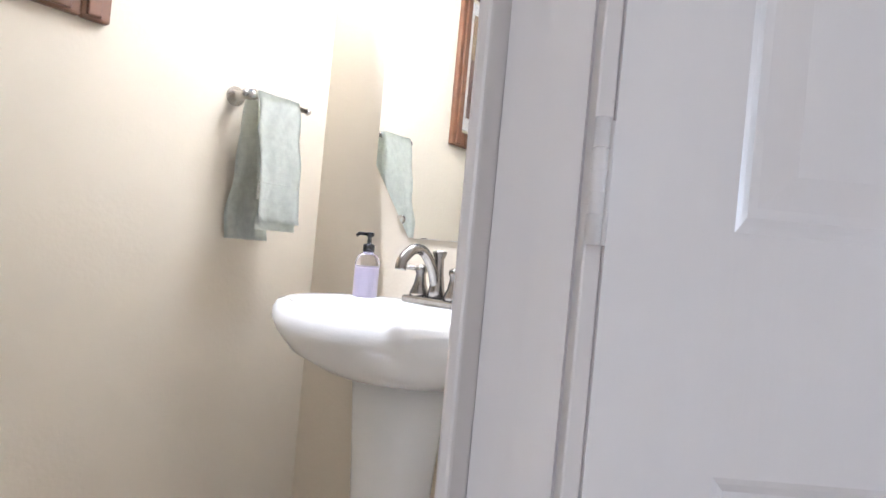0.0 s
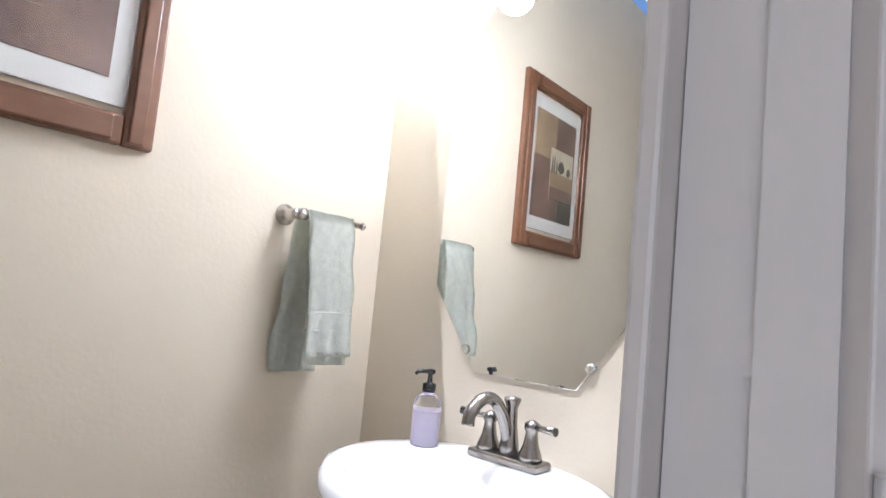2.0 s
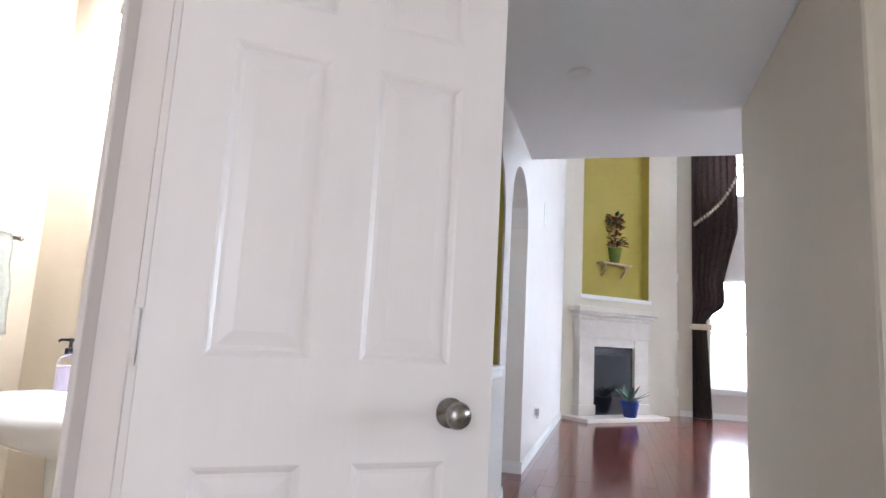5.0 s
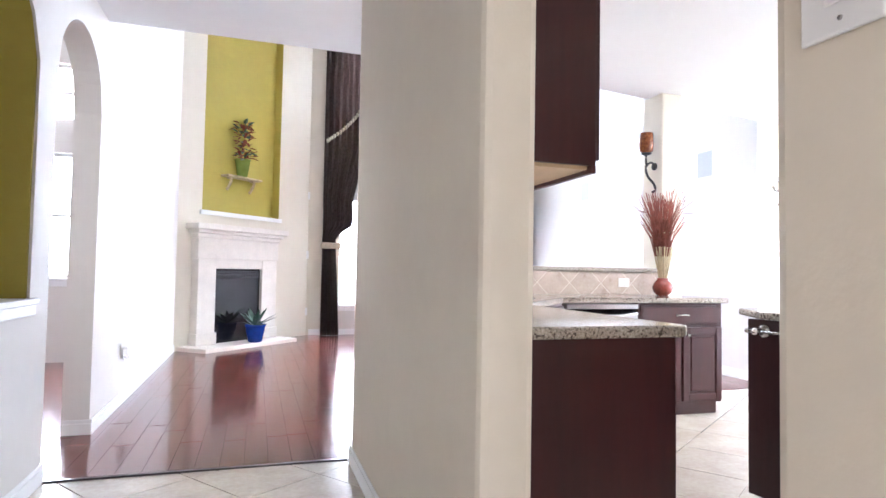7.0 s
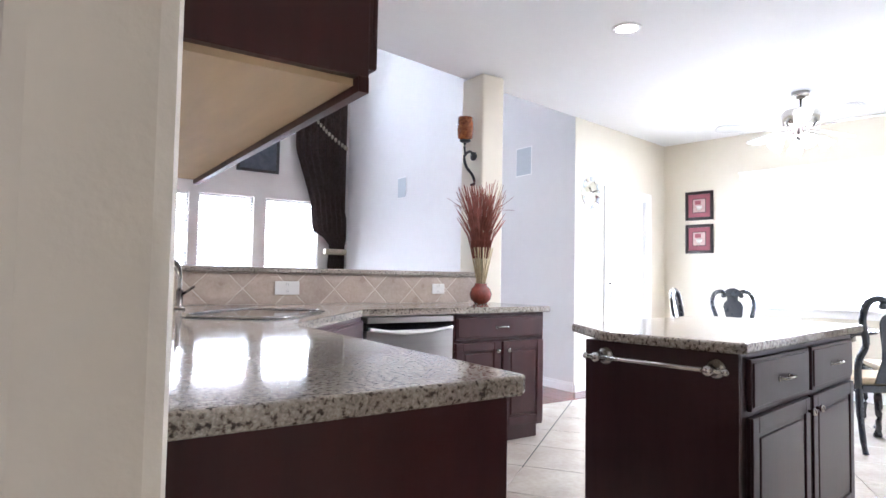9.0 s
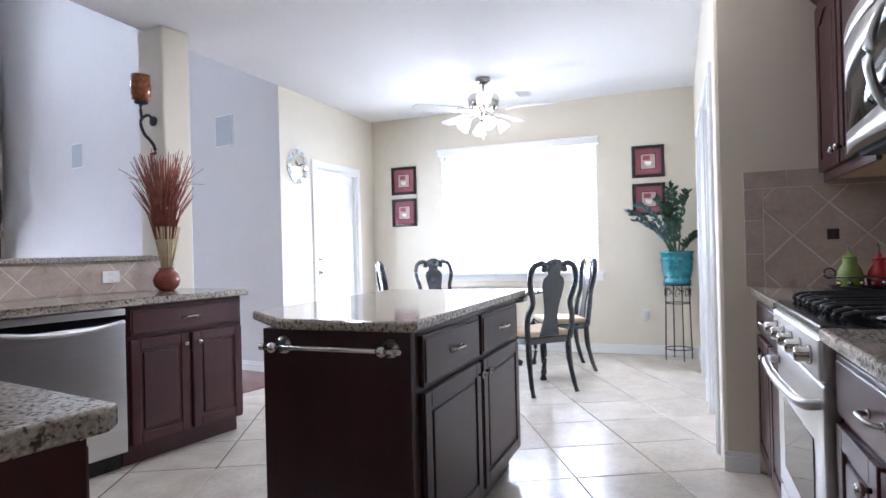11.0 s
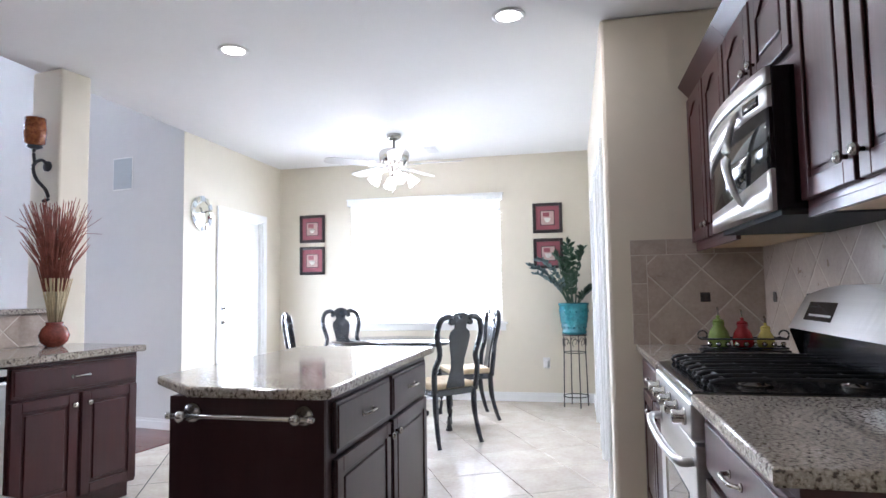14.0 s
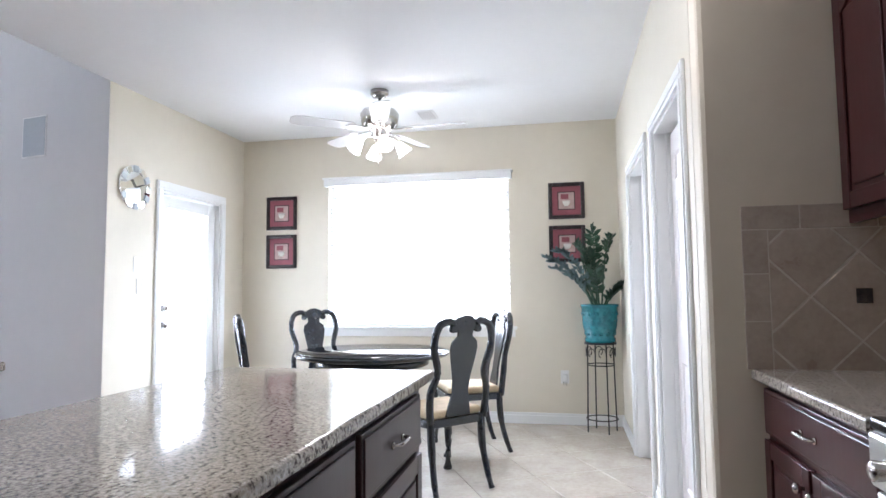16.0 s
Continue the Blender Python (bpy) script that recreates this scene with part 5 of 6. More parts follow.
ck = thing("wall_clock", "round mirrored glass mosaic wall clock", "clock", pose(6.225, 5.4, 2.01, 90, 0, 0))
part("dial", lathe(B(), [(0.0, 0.0), (0.17, 0.0), (0.172, 0.012), (0.16, 0.018), (0, 0.018)], 40), MIRROR, ck)
for k in range(12):
    a = math.radians(30 * k)
    part("mosaic_piece", box(B(), -0.025, 0.025, 0.12, 0.168, 0.018, 0.024, 0.003, pose(0, 0, 0, 0, 0, 30 * k)), MIRROR if k % 2 else SPKG, ck)
part("hour_pointer", box(B(), -0.004, 0.004, 0, 0.07, 0.024, 0.026, 0, pose(0, 0, 0, 0, 0, 40)), RUBBER, ck)
part("minute_pointer", box(B(), -0.003, 0.003, 0, 0.1, 0.026, 0.028, 0, pose(0, 0, 0, 0, 0, -70)), RUBBER, ck)

# plant stand and plant
PS = pose(7.6, 1.91, 0)
ps = thing("plant_stand", "black wrought iron plant stand with scrolls", "plant stand", PS)
for k in range(4):
    a = math.radians(90 * k + 20)
    part("leg", tube(B(), [(0.13 * math.cos(a), 0.13 * math.sin(a), 0), (0.115 * math.cos(a), 0.115 * math.sin(a), 0.74)], 0.006, 8), IRON, ps)
for z, r in ((0.11, 0.13), (0.74, 0.13), (0.56, 0.115)):
    part("ring", tube(B(), [(r * math.cos(2 * math.pi * i / 28), r * math.sin(2 * math.pi * i / 28), z) for i in range(29)], 0.005, 6), IRON, ps)
for k in range(8):
    a = 2 * math.pi * k / 8
    pts = []
    for i in range(14):
        t = i / 13 * 4.2
        rr = 0.045 * (1 - i / 18)
        ang = a + rr * math.cos(t) / 0.12
        pts.append((0.122 * math.cos(ang), 0.122 * math.sin(ang), 0.65 + rr * 1.6 * math.sin(t)))
    part("scroll", tube(B(), pts, 0.004, 5), IRON, ps)
part("tray", lathe(B(), [(0, 0.742), (0.13, 0.742), (0.135, 0.75), (0, 0.75)], 24), IRON, ps)
pt = thing("plant_pot", "glazed teal ceramic pot with embossed pattern", "plant pot", PS @ pose(0, 0, 0.75))
part("pot", lathe(B(), [(0.115, 0), (0.13, 0.01), (0.13, 0.035), (0.12, 0.045), (0.145, 0.15), (0.15, 0.25), (0.152, 0.3), (0.16, 0.305), (0.16, 0.325), (0.14, 0.325), (0.135, 0.28), (0, 0.28)], 32), TEAL, pt)
for r in range(4):
    for k in range(14):
        a = 2 * math.pi * (k + 0.5 * (r % 2)) / 14
        rr = 0.128 + 0.007 * r
        part("boss", lathe(B(), [(0.02, -0.004), (0.016, 0.004), (0.005, 0.007), (0, 0.007)], 6, pose(rr * math.cos(a), rr * math.sin(a), 0.08 + 0.055 * r, 90, 0, math.degrees(a) + 90)), TEAL, pt)
rnd = random.Random(4)


def leaf(bm, p, d, up, L, W):
    d, up = Vector(d).normalized(), Vector(up).normalized()
    s = d.cross(up).normalized()
    a = [p, p + d * L * 0.35 + s * W + up * 0.01, p + d * L * 0.75 + s * W * 0.7, p + d * L - up * 0.01, p + d * L * 0.75 - s * W * 0.7, p + d * L * 0.35 - s * W + up * 0.01]
    v = [bm.verts.new(q) for q in a]
    bm.faces.new((v[0], v[1], v[2], v[3]))
    bm.faces.new((v[0], v[3], v[4], v[5]))


pl_ = thing("house_plant", "dark green zamioculcas plant with arching stems", "plant", PS @ pose(0, 0, 1.03))
stems = [((0.02, 0.02), (0.0, 0.02, 0.7)), ((0.0, -0.02), (-0.05, -0.08, 0.62)), ((-0.02, 0.04), (-0.08, 0.36, 0.42)), ((0.0, 0.04), (-0.1, 0.34, 0.36)), ((0.03, 0), (-0.14, 0.1, 0.5)), ((0, 0), (0.05, 0.25, 0.3)),
         ((-0.03, 0), (-0.18, 0.05, 0.35)), ((0.02, -0.03), (-0.1, -0.17, 0.22)), ((0, 0.03), (-0.16, 0.4, 0.45)), ((0.01, -0.04), (0, -0.2, 0.2)), ((-0.02, 0.02), (-0.2, 0.32, 0.5)), ((0, 0.05), (-0.05, 0.12, 0.56))]
for k, (b0, tip) in enumerate(stems):
    pts = smooth_line([(b0[0], b0[1], 0), (b0[0] + tip[0] * 0.3, b0[1] + tip[1] * 0.3, tip[2] * 0.55), (b0[0] + tip[0] * 0.75, b0[1] + tip[1] * 0.75, tip[2] * 0.92), (b0[0] + tip[0], b0[1] + tip[1], tip[2])], 5)
    st_ = part("stem", tube(B(), pts, [0.008 - 0.005 * i / len(pts) for i in range(len(pts))], 6), LEAF, pl_)
    lf_ = B()
    for i in range(4, len(pts)):
        d = (pts[i] - pts[i - 1]).normalized()
        sd_ = d.cross(Vector((0, 0, 1)))
        if sd_.length < 0.05:
            sd_ = Vector((0, 1, 0))
        sd_.normalize()
        for s in (-1, 1):
            for q in range(2):
                dirn = d * 0.6 + sd_ * s * (0.8 + 0.3 * rnd.random()) + Vector((rnd.uniform(-0.3, 0.3), rnd.uniform(-0.3, 0.3), rnd.uniform(-0.2, 0.3)))
                leaf(lf_, pts[i] - d * 0.012 * q, dirn, d.cross(sd_), rnd.uniform(0.06, 0.095), rnd.uniform(0.013, 0.02))
    part("foliage", lf_, LEAFB if k in (2, 3, 8, 10) else LEAF, st_)

# ---- sink run decor ----
vs_ = thing("reed_vase", "red clay vase with a sheaf of rust coloured reeds", "vase", HM @ pose(3.4, 5.66, 0.92))
part("pot", lathe(B(), [(0.045, 0), (0.075, 0.03), (0.085, 0.07), (0.07, 0.11), (0.045, 0.135), (0.05, 0.15), (0.04, 0.15), (0.03, 0.12)], 24), TERRA, vs_)
bm = B()
for k in range(60):
    a, r = rnd.uniform(0, 6.28), rnd.uniform(0.01, 0.035)
    a2, r2 = a + rnd.uniform(-0.3, 0.3), rnd.uniform(0.02, 0.09)
    tube(bm, [(r * 0.8 * math.cos(a), r * 0.8 * math.sin(a), 0.12), (r2 * math.cos(a2), r2 * math.sin(a2), 0.42)], 0.004, 4)
part("straw_sheaf", bm, STRAW, vs_, "pale straw stems")
bm = B()
for k in range(230):
    a = rnd.uniform(0, 6.28)
    r0, r1, z1 = rnd.uniform(0, 0.06), rnd.uniform(0.02, 0.2), rnd.uniform(0.6, 0.92)
    mid_ = (r0 + r1) * 0.42
    tube(bm, [(r0 * math.cos(a), r0 * math.sin(a), 0.34), (mid_ * math.cos(a), mid_ * math.sin(a), (0.34 + z1) * 0.52), (r1 * math.cos(a + 0.2), r1 * math.sin(a + 0.2), z1)], [0.005, 0.004, 0.002], 4)
part("reed_sheaf", bm, REED, vs_, "rust coloured dried reeds")
bm = B()
for k in range(36):
    a, z = rnd.uniform(0, 6.28), rnd.uniform(0.5, 0.86)
    r = rnd.uniform(0.03, 0.06 + 0.16 * (z - 0.4))
    lathe(bm, [(0.001, -0.007), (0.006, 0), (0.001, 0.007)], 6, pose(r * math.cos(a), r * math.sin(a), z, rnd.uniform(0, 60), 0, 0))
part("seed_heads", bm, STRAW, vs_, "pale seed heads among the reeds")
bm = B()
for k in range(26):
    a, r1 = rnd.uniform(0, 6.28), rnd.uniform(0.16, 0.27)
    tube(bm, smooth_line([(0.02 * math.cos(a), 0.02 * math.sin(a), 0.4), (r1 * 0.45 * math.cos(a), r1 * 0.45 * math.sin(a), 0.68), (r1 * math.cos(a), r1 * math.sin(a), rnd.uniform(0.7, 0.82))], 3), 0.0016, 4)
part("stray_reeds", bm, REED, vs_, "thin arching stray reeds")
sc = thing("wall_sconce", "wrought iron candle sconce with amber mosaic glass cup", "sconce", HM @ pose(3.5, 5.9, 2.09))
part("bracket", tube(B(), smooth_line([(0, 0, 0), (-0.06, -0.02, 0.03), (-0.12, -0.03, -0.02), (-0.1, -0.03, -0.1), (-0.03, -0.02, -0.16), (-0.01, -0.02, -0.22), (-0.05, -0.03, -0.24)]), 0.011, 8), IRON, sc)
part("boss", lathe(B(), [(0.035, 0), (0.035, 0.015), (0.015, 0.025), (0, 0.026)], 16, pose(0, 0, 0, 0, -90, 0)), IRON, sc)
part("arm", tube(B(), smooth_line([(-0.11, -0.03, -0.01), (-0.12, -0.03, 0.06), (-0.115, -0.03, 0.1)]), 0.01, 8), IRON, sc)
part("cup_holder", lathe(B(), [(0.02, 0.09), (0.045, 0.1), (0.045, 0.11), (0.02, 0.115)], 18, pose(-0.115, -0.03, 0)), IRON, sc)
part("glass_cup", lathe(B(), [(0.03, 0.112), (0.058, 0.125), (0.065, 0.2), (0.06, 0.29), (0.056, 0.29), (0.06, 0.2), (0.05, 0.13)], 20, pose(-0.115, -0.03, 0)), AMBER, sc, "amber mosaic glass")

# condiment jars on a rack behind the range
rk = thing("jar_rack", "dark wire rack with jewelled front holding three jars", "rack", pose(4.05, 1.16, 0.921))
for z in (0.03, 0.07):
    part("wire_rim", tube(B(), [(-0.05, -0.17, z), (0.05, -0.17, z), (0.05, 0.17, z), (-0.05, 0.17, z), (-0.05, -0.17, z)], 0.004, 6), IRON, rk)
part("tray", box(B(), -0.055, 0.055, -0.18, 0.18, 0.012, 0.02), IRON, rk)
for i in range(9):
    part("bead", lathe(B(), [(0.002, -0.012), (0.012, 0), (0.002, 0.012)], 10, pose(-0.053, -0.15 + 0.0375 * i, 0.048, 0, 90, 0)), NICKEL, rk)
for y in (-0.17, 0.17):
    part("foot", tube(B(), [(0, y, 0.02), (0, y, 0)], 0.012, 8), IRON, rk)
    part("curl", tube(B(), [(0, y + 0.02 * math.cos(a / 3), 0.085 + 0.02 * math.sin(a / 3)) for a in range(19)], 0.004, 6), IRON, rk)
for y, s, mt, nm in ((0.1, 0.88, OLIVE, "olive green"), (0.0, 0.82, REDG, "dark red"), (-0.095, 0.68, YELG, "pale yellow")):
    j = thing("oil_jar", "glazed %s pear shaped jar in the rack" % nm, "jar", pose(4.05, 1.16 + y, 0.942))
    part("jar", lathe(B(), [(r * s, z * s) for r, z in ((0.03, 0), (0.05, 0.02), (0.055, 0.05), (0.045, 0.09), (0.027, 0.12), (0.03, 0.135), (0.02, 0.14))], 24), mt, j)
    part("lid", lathe(B(), [(r * s, z * s) for r, z in ((0.03, 0.138), (0.026, 0.15), (0.008, 0.158), (0.012, 0.17), (0, 0.175))], 18), mt, j)
    part("spout", tube(B(), [(0, 0, 0.17 * s), (0, 0, 0.2 * s), (0.012, 0, 0.215 * s)], 0.004, 6), DKNICK, j)

# ---- fireplace, hearth, shelf ----
FM = HM @ pose(fdp(0.965)[0], fdp(0.965)[1], 0, 0, 0, 45)
fp = thing("fireplace", "pale cast stone fireplace with a black glass firebox", "fireplace", FM)
part("hearth", prism(B(), [(-0.92, -0.002), (-0.88, -0.5), (0.82, -0.5), (0.87, -0.002)], 0, 0.06, None, 0.01), LIME, fp, "pale stone hearth slab")
for s in (-1, 1):
    part("pilaster", box(box(B(), s * 0.58 - 0.15, s * 0.58 + 0.15, -0.14, -0.001, 0.06, 1.22, 0.008), s * 0.58 - 0.17, s * 0.58 + 0.17, -0.16, -0.001, 0.06, 0.22, 0.008), LIME, fp)
part("header", box(B(), -0.43, 0.43, -0.13, -0.001, 1.09, 1.22, 0.006), LIME, fp)
part("frieze", box(B(), -0.75, 0.75, -0.15, -0.001, 1.22, 1.5, 0.008), LIME, fp)
for i, (a, z0, z1) in enumerate(((0.77, 1.5, 1.56), (0.8, 1.56, 1.61), (0.85, 1.61, 1.69))):
    part("mantel_moulding", box(B(), -a, a, -0.16 - 0.05 * i, -0.001, z0, z1, 0.012), LIME, fp)
part("firebox", box(B(), -0.43, 0.43, -0.09, -0.001, 0.06, 1.09), BLACK, fp)
part("firebox_glass", box(B(), -0.39, 0.39, -0.1, -0.091, 0.2, 0.94, 0.003), BLKGL, fp, "dark reflective firebox glass")
for i in range(5):
    part("louver", box(B(), -0.4, 0.4, -0.105, -0.09, 0.96 + i * 0.022, 0.972 + i * 0.022), IRON, fp)
pp = thing("orchid_pot", "cobalt blue glazed pot with a leafy plant on the hearth", "potted plant", FM @ pose(0.08, -0.38, 0.06))
part("pot", lathe(B(), [(0.09, 0), (0.1, 0.02), (0.13, 0.16), (0.14, 0.22), (0.15, 0.225), (0.15, 0.25), (0.13, 0.25), (0.12, 0.2), (0, 0.2)], 26), BLUE, pp)
bm = B()
for k in range(26):
    a = rnd.uniform(0, 6.28)
    d = Vector((math.cos(a), math.sin(a), rnd.uniform(0.2, 1.2)))
    leaf(bm, Vector((0, 0, 0.22)), d, (0, 0, 1), rnd.uniform(0.2, 0.38), 0.03)
part("foliage", bm, LEAF, pp)
sh_ = thing("wall_shelf", "small carved gilt shelf in the mustard recess", "shelf", FM @ pose(0.17, 0.14, 2.42))
part("board", box(B(), -0.33, 0.33, -0.16, 0, 0, 0.03, 0.006), STRAW, sh_)
for x in (-0.22, 0.22):
    part("bracket", tube(B(), smooth_line([(x, -0.02, 0), (x, -0.1, -0.02), (x, -0.07, -0.1), (x, -0.01, -0.18)]), 0.02, 8), STRAW, sh_)
fa = thing("flower_arrangement", "dried flowers in a green pot on the shelf", "flower arrangement", FM @ pose(0.17, 0.06, 2.45))
part("pot", lathe(B(), [(0.07, 0), (0.11, 0.25), (0.12, 0.26), (0.1, 0.26), (0.06, 0.02)], 18), OLIVE, fa)
bm, b2 = B(), B()
for k in range(150):
    a, r, z = rnd.uniform(0, 6.28), rnd.uniform(0, 0.14), rnd.uniform(0.25, 0.8)
    r *= 1.1 - z * 0.6
    leaf(bm if k % 3 else b2, Vector((r * math.cos(a), r * math.sin(a), z)), (math.cos(a), math.sin(a), rnd.uniform(-0.6, 0.9)), (0, 0, 1), rnd.uniform(0.06, 0.16), 0.026)
part("flower_spray", bm, FLOWER, fa, "rust and red dried flowers")
part("foliage", b2, LEAF, fa)


# curtains, swagged and tied back
def curtain(u0, u1, side, label):
    c = thing("curtain", label, "curtain", HM @ pose(0, 11.5, 0), "swagged curtains beside the tall windows")
    bm = B()
    n, k = 40, 44
    rows_ = []
    zt = 5.05
    tie = 1.62
    xa = u0 if side > 0 else u1
    W = u1 - u0
    for i in range(k + 1):
        z = zt * (1 - i / k) + 0.01
        if z > tie:
            f = (z - tie) / (zt - tie)
            bulge = 0.42 + 0.58 * min(1, f * 2.2) + 0.15 * math.exp(-((f - 0.08) / 0.08) ** 2)
            if f < 0.06:
                bulge *= 0.5 + 8 * f
        else:
            bulge = 0.3 + 0.12 * (1 - z / tie)
        row = []
        for j in range(n + 1):
            t = j / n
            x = xa + side * (0.06 + W * bulge * t * 0.94)
            y = -0.05 - 0.045 * math.sin(t * 2 * math.pi * 7) * (0.6 + 0.4 * bulge) - (0.06 if tie < z < tie + 0.5 else 0)
            row.append(bm.verts.new((x, y, z)))
        rows_.append(row)
    for a, b in zip(rows_, rows_[1:]):
        for j in range(n):
            bm.faces.new((a[j], a[j + 1], b[j + 1], b[j])).smooth = True
    bmesh.ops.solidify(bm, geom=bm.faces[:], thickness=0.008)
    part("drape", bm, CURT, c)
    part("tie_band", box(B(), xa + side * 0.04, xa + side * (0.1 + W * 0.34), -0.13, 0.0, tie - 0.16, tie - 0.06, 0.02), ROPE, c, "pale tie band")
    rp = smooth_line([(xa + side * 0.1, -0.14, 3.28), (xa + side * W * 0.45, -0.16, 3.48), (xa + side * W * 0.75, -0.16, 3.75), (xa + side * W, -0.14, 4.1)], 6)
    for q in rp:
        part("tassel", lathe(B(), [(0.018, 0.02), (0.025, 0), (0.018, -0.04), (0.005, -0.05)], 8, Matrix.Translation(q)), ROPE, c)
    return c


curtain(1.02, 1.8, 1, "dark brown patterned curtain tied back with pale trim")
curtain(4.02, 4.98, -1, "dark brown patterned curtain tied back with pale trim")
for i, (a, b) in enumerate(((2.05, 2.7), (3.12, 3.8))):
    p = framed("wall_picture", "dark framed print between the window rows", HM @ pose((a + b) / 2, 11.6, 3.05, 0, 0, -90), b - a, 0.62, 0.05, FRAMED)
    part("print", box(B(), 0, 0.012, -(b - a) / 2 + 0.05, (b - a) / 2 - 0.05, -0.26, 0.26), mat("art_slate_%d" % i, (0.09, 0.1, 0.12), 0.4, noise_s=12, col2=(0.03, 0.035, 0.045)), p)
p = framed("niche_picture", "large dark ornate frame, window reflections painted into its pale glazed print", HM @ pose(NB, 3.62, 1.79), 1.02, 1.2, 0.085, FRAMED)
# pale blue-grey puts the window reflections on the glass into the print colour
part("print", box(B(), 0, 0.01, -0.43, 0.43, -0.52, 0.52), mat("art_with_reflection", (0.5, 0.53, 0.56), 0.4, noise_s=3, col2=(0.2, 0.22, 0.25), coat=1.0), p)
for w_, h_, x_ in ((0.47, 0.56, 0.031), (0.435, 0.525, 0.024)):
    part("frame_bead", tube(B(), [(x_, -w_, -h_), (x_, w_, -h_), (x_, w_, h_), (x_, -w_, h_), (x_, -w_, -h_)], 0.008, 6), FRAMED, p, "beaded inner moulding")


# ---- floor tiles, planks and wall tiles ----
def clip(poly, a, b, c):
    """Keep the part of the polygon where a*x + b*y <= c."""
    out = []
    for i in range(len(poly)):
        p, q = poly[i], poly[(i + 1) % len(poly)]
        dp, dq = a * p[0] + b * p[1] - c, a * q[0] + b * q[1] - c
        if dp <= 0:
            out.append(p)
        if dp * dq < 0:
            t = dp / (dp - dq)
            out.append((p[0] + t * (q[0] - p[0]), p[1] + t * (q[1] - p[1])))
    return out


def poly_area(p):
    return abs(sum(p[i][0] * p[(i + 1) % len(p)][1] - p[(i + 1) % len(p)][0] * p[i][1] for i in range(len(p)))) / 2


def raw_piece(name, poly, z0, z1, material, parent):
    me = bpy.data.meshes.new(name)
    n = len(poly)
    ch = 0.0025
    cx, cy = sum(p[0] for p in poly) / n, sum(p[1] for p in poly) / n
    ins = []
    for x, y in poly:
        d = math.hypot(x - cx, y - cy) or 1
        ins.append((x - (x - cx) / d * ch * 1.4, y - (y - cy) / d * ch * 1.4))
    vs = [(x, y, z0) for x, y in poly] + [(x, y, z1 - ch * 0.6) for x, y in poly] + [(x, y, z1) for x, y in ins]
    fs = [tuple(range(2 * n, 3 * n))]
    for i in range(n):
        j = (i + 1) % n
        fs += [(i, j, n + j, n + i), (n + i, n + j, 2 * n + j, 2 * n + i)]
    me.from_pydata(vs, [], fs)
    me.materials.append(material)
    ob = new(name, me)
    ob.parent = parent
    return ob


def grid(size, rot, x0, x1, y0, y1, gap):
    """Squares of a grid turned by rot degrees that meet the box."""
    c, s = math.cos(radians(rot)), math.sin(radians(rot))
    R_ = int(max(abs(x0), abs(x1), abs(y0), abs(y1)) * 1.5 / size) + 2
    h = size / 2 - gap
    for i in range(-R_, R_):
        for j in range(-R_, R_):
            mx, my = c * i * size - s * j * size, s * i * size + c * j * size
            if x0 - size < mx < x1 + size and y0 - size < my < y1 + size:
                yield [(mx + c * a - s * b, my + s * a + c * b) for a, b in ((-h, -h), (h, -h), (h, h), (-h, h))]


def lay(name, polys, clips, z0, z1, material, parent, least=0.001):
    for p in polys:
        for k in clips:
            if len(p) > 2:
                p = clip(p, *k)
        if len(p) > 2 and poly_area(p) > least:
            raw_piece(name, p, z0, z1, material, parent)


tf = tagged(new("floor_tiled"), "pale beige polished stone floor tiles laid diagonally", kind="structure")
tf.matrix_world = HM
S9, C9 = math.sin(radians(9)), math.cos(radians(9))
lay("tile", grid(0.46, 36, -1.1, 0.66, -1.6, 4.76, 0.003), [(1, 0, RW + 0.07), (-1, 0, 1.05), (0, 1, 4.757), (0, -1, 1.6)], -0.006, 0.0, TILE, tf)
lay("tile", grid(0.46, 36, 0.6, 8.0, -1.6, 6.6, 0.003), [(-1, 0, -(RW + 0.075)), (0, 1, 6.02), (C9, S9, 7.83), (S9, -C9, -0.86)], -0.006, 0.0, TILE, tf)
wf = tagged(new("floor_wood"), "glossy mahogany plank floor of the living room", kind="structure")
wf.matrix_world = HM
rp_ = random.Random(7)
struct("subfloor_wood", box(B(), -1.15, 5.03, 4.775, 11.59, -0.0055, -0.001), RUBBER, HM, "dark bed under the planks")
u = -1.15
while u < 5.05:
    v = 4.77 if u < 0.9 else 6.03
    first = True
    while v < 11.6:
        L = rp_.uniform(0.5, 1.5) if first else 1.5
        first = False
        raw_piece("plank", [(u, v), (u + 0.1277, v), (u + 0.1277, min(v + L - 0.0008, 11.6)), (u, min(v + L - 0.0008, 11.6))], -0.006, 0.004, PLANK, wf)
        v += L
    u += 0.1285
struct("trim_threshold", box(B(), LW - 0.15, RW + 0.02, 4.74, 4.77, -0.004, 0.009, 0.003), FRAMED, HM, "dark wood threshold strip")
struct("floor_dining", box(B(), -4.05, LW - 0.19, 2.45, 9.0, -0.006, 0.004), PLANK, HM, "glossy mahogany dining floor")

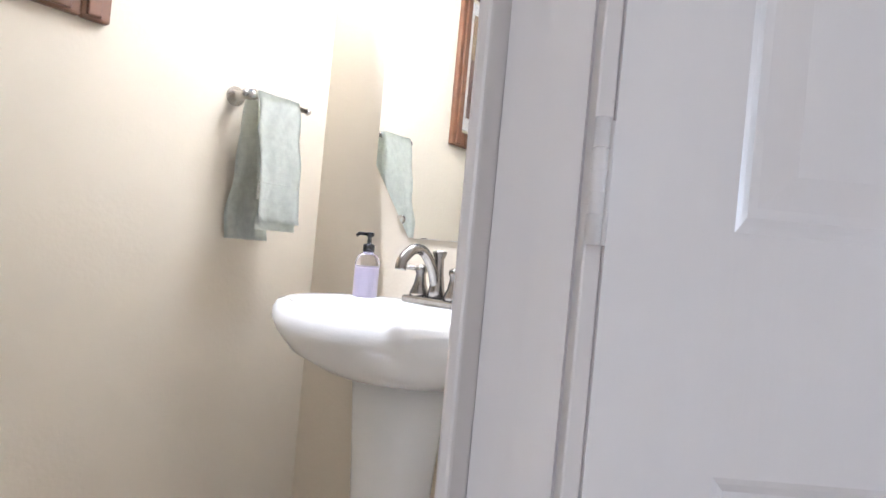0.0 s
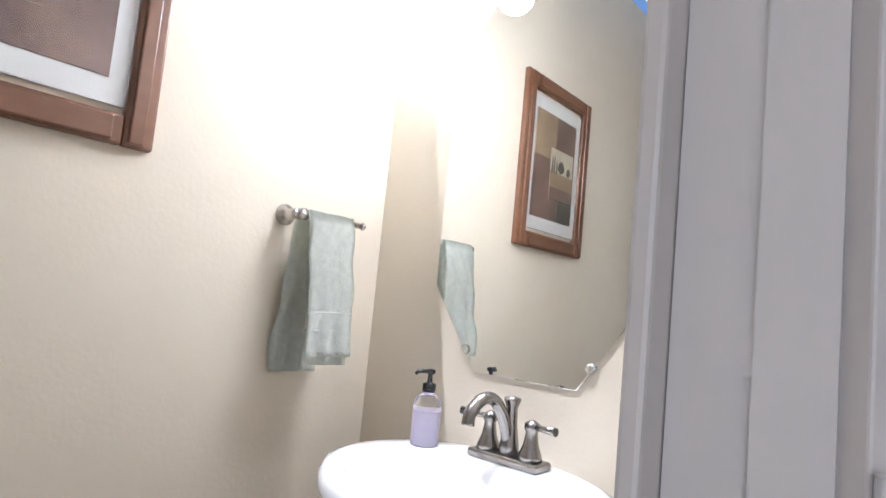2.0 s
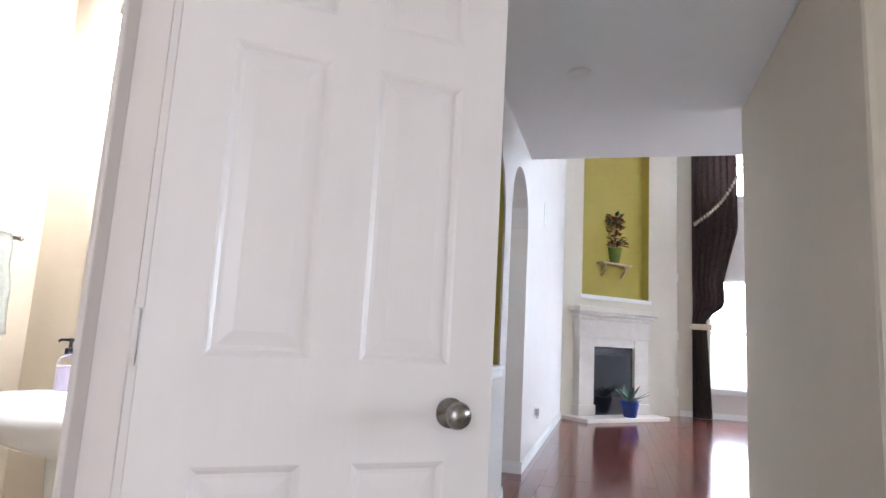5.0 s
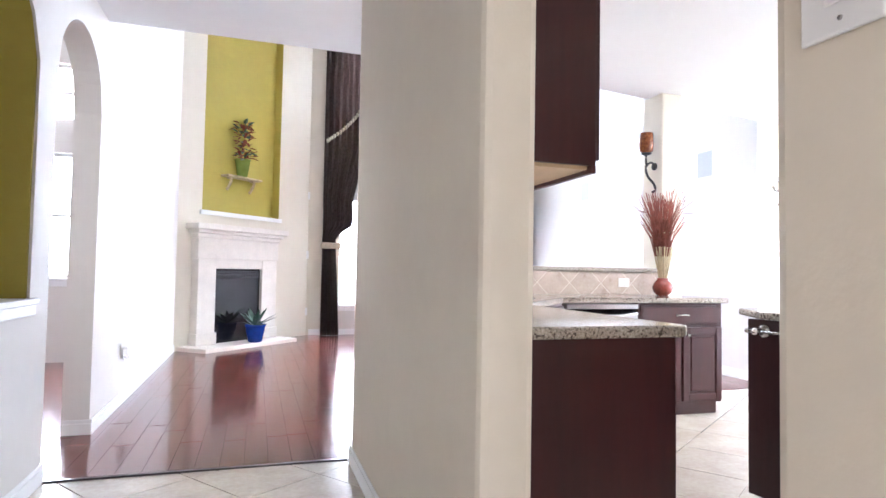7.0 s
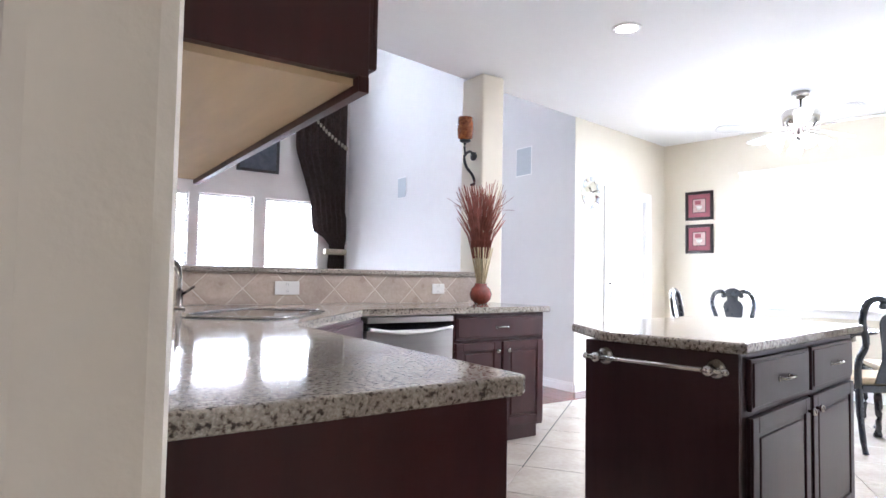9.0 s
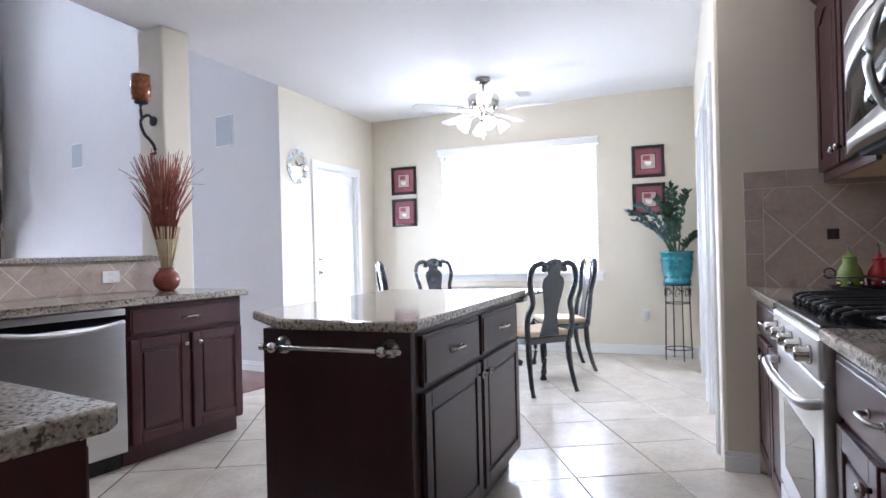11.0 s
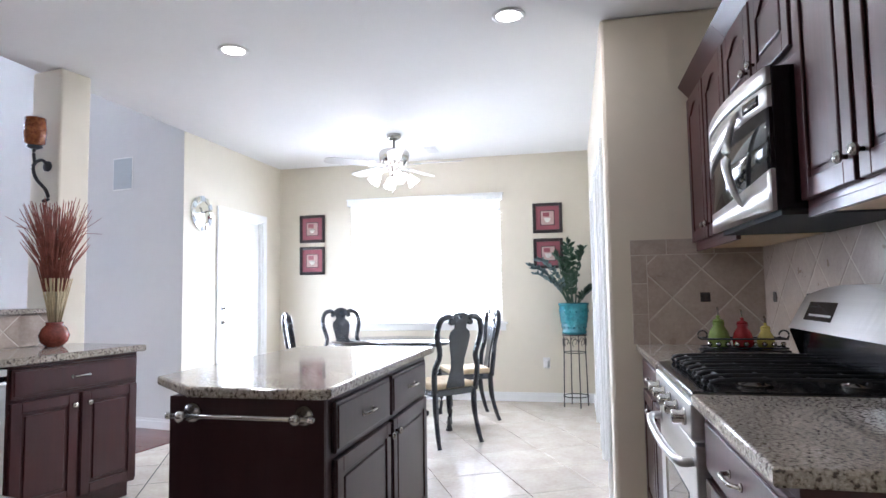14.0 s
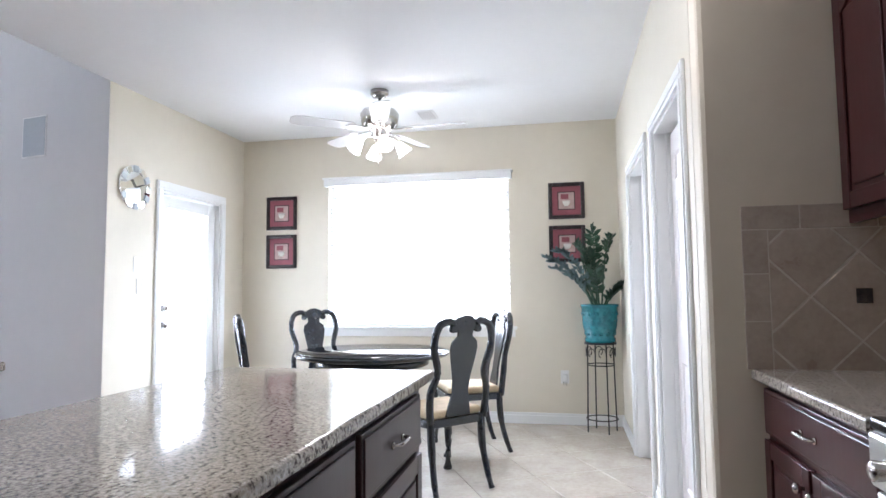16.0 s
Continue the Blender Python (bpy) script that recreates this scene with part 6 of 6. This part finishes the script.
# splash behind the range: local x along the wall, y up
for nm, m, w0, w1, z0, z1, off in (("splash_stove", pose(4.525, SY + 0.0005, 0, 90, 0, 180), 0.0, 2.34, 0.92, 1.46, 0.1), ("splash_stub", pose(4.5245, SY + 0.01, 0, 90, 0, -90) @ Matrix.Diagonal((-1, 1, 1, 1)), 0.0, 0.665, 0.92, 1.485, 0.0)):
    sp = tagged(link_mesh(nm, box(B(), w0, w1, z0, z1, 0.0005, 0.0075), SPLGR), "beige travertine backsplash set diagonally", kind="structure")
    sp.matrix_world = m
    zt = z1 - (0.085 if nm == "splash_stub" else 0.0)
    xt = w1 - (0.085 if nm == "splash_stub" else 0.0)
    gg = [[(x + off, y + 1.17) for x, y in q] for q in grid(0.215, 45, -0.5, 2.6, -0.5, 0.6, 0.0035)]
    lay("tile", gg, [(1, 0, xt), (-1, 0, -w0), (0, 1, zt), (0, -1, -z0)], 0.004, 0.009, SPLASH, sp)
    if nm == "splash_stub":
        for i in range(3):
            a = w0 + i * 0.24
            raw_piece("tile", [(a, zt + 0.004), (min(a + 0.236, w1), zt + 0.004), (min(a + 0.236, w1), z1), (a, z1)], 0.004, 0.009, SPLASH, sp)
        for i in range(3):
            a = z0 + i * 0.165
            raw_piece("tile", [(xt + 0.004, a), (w1, a), (w1, min(a + 0.161, zt)), (xt + 0.004, min(a + 0.161, zt))], 0.004, 0.009, SPLASH, sp)
    for x in ((0.16, 0.77, 1.38, 1.99) if nm == "splash_stove" else (0.292,)):
        raw_piece("accent_tile", [(x - 0.025, 1.145), (x + 0.025, 1.145), (x + 0.025, 1.195), (x - 0.025, 1.195)], 0.004, 0.0105, INSET, sp)
sp = tagged(link_mesh("splash_sink", box(B(), 1.08, 3.5, 0.921, 1.119, 0.0005, 0.0075), SPLGR), "beige travertine backsplash of the half wall", kind="structure")
sp.matrix_world = HM @ pose(0, 5.8195, 0, 90, 0, 0)
lay("tile", [[(x, y + 1.02) for x, y in q] for q in grid(0.215, 45, 0.9, 3.7, -0.2, 0.2, 0.003)], [(1, 0, 3.5), (-1, 0, -1.08), (0, 1, 1.118), (0, -1, -0.922)], 0.004, 0.009, SPLASH, sp)
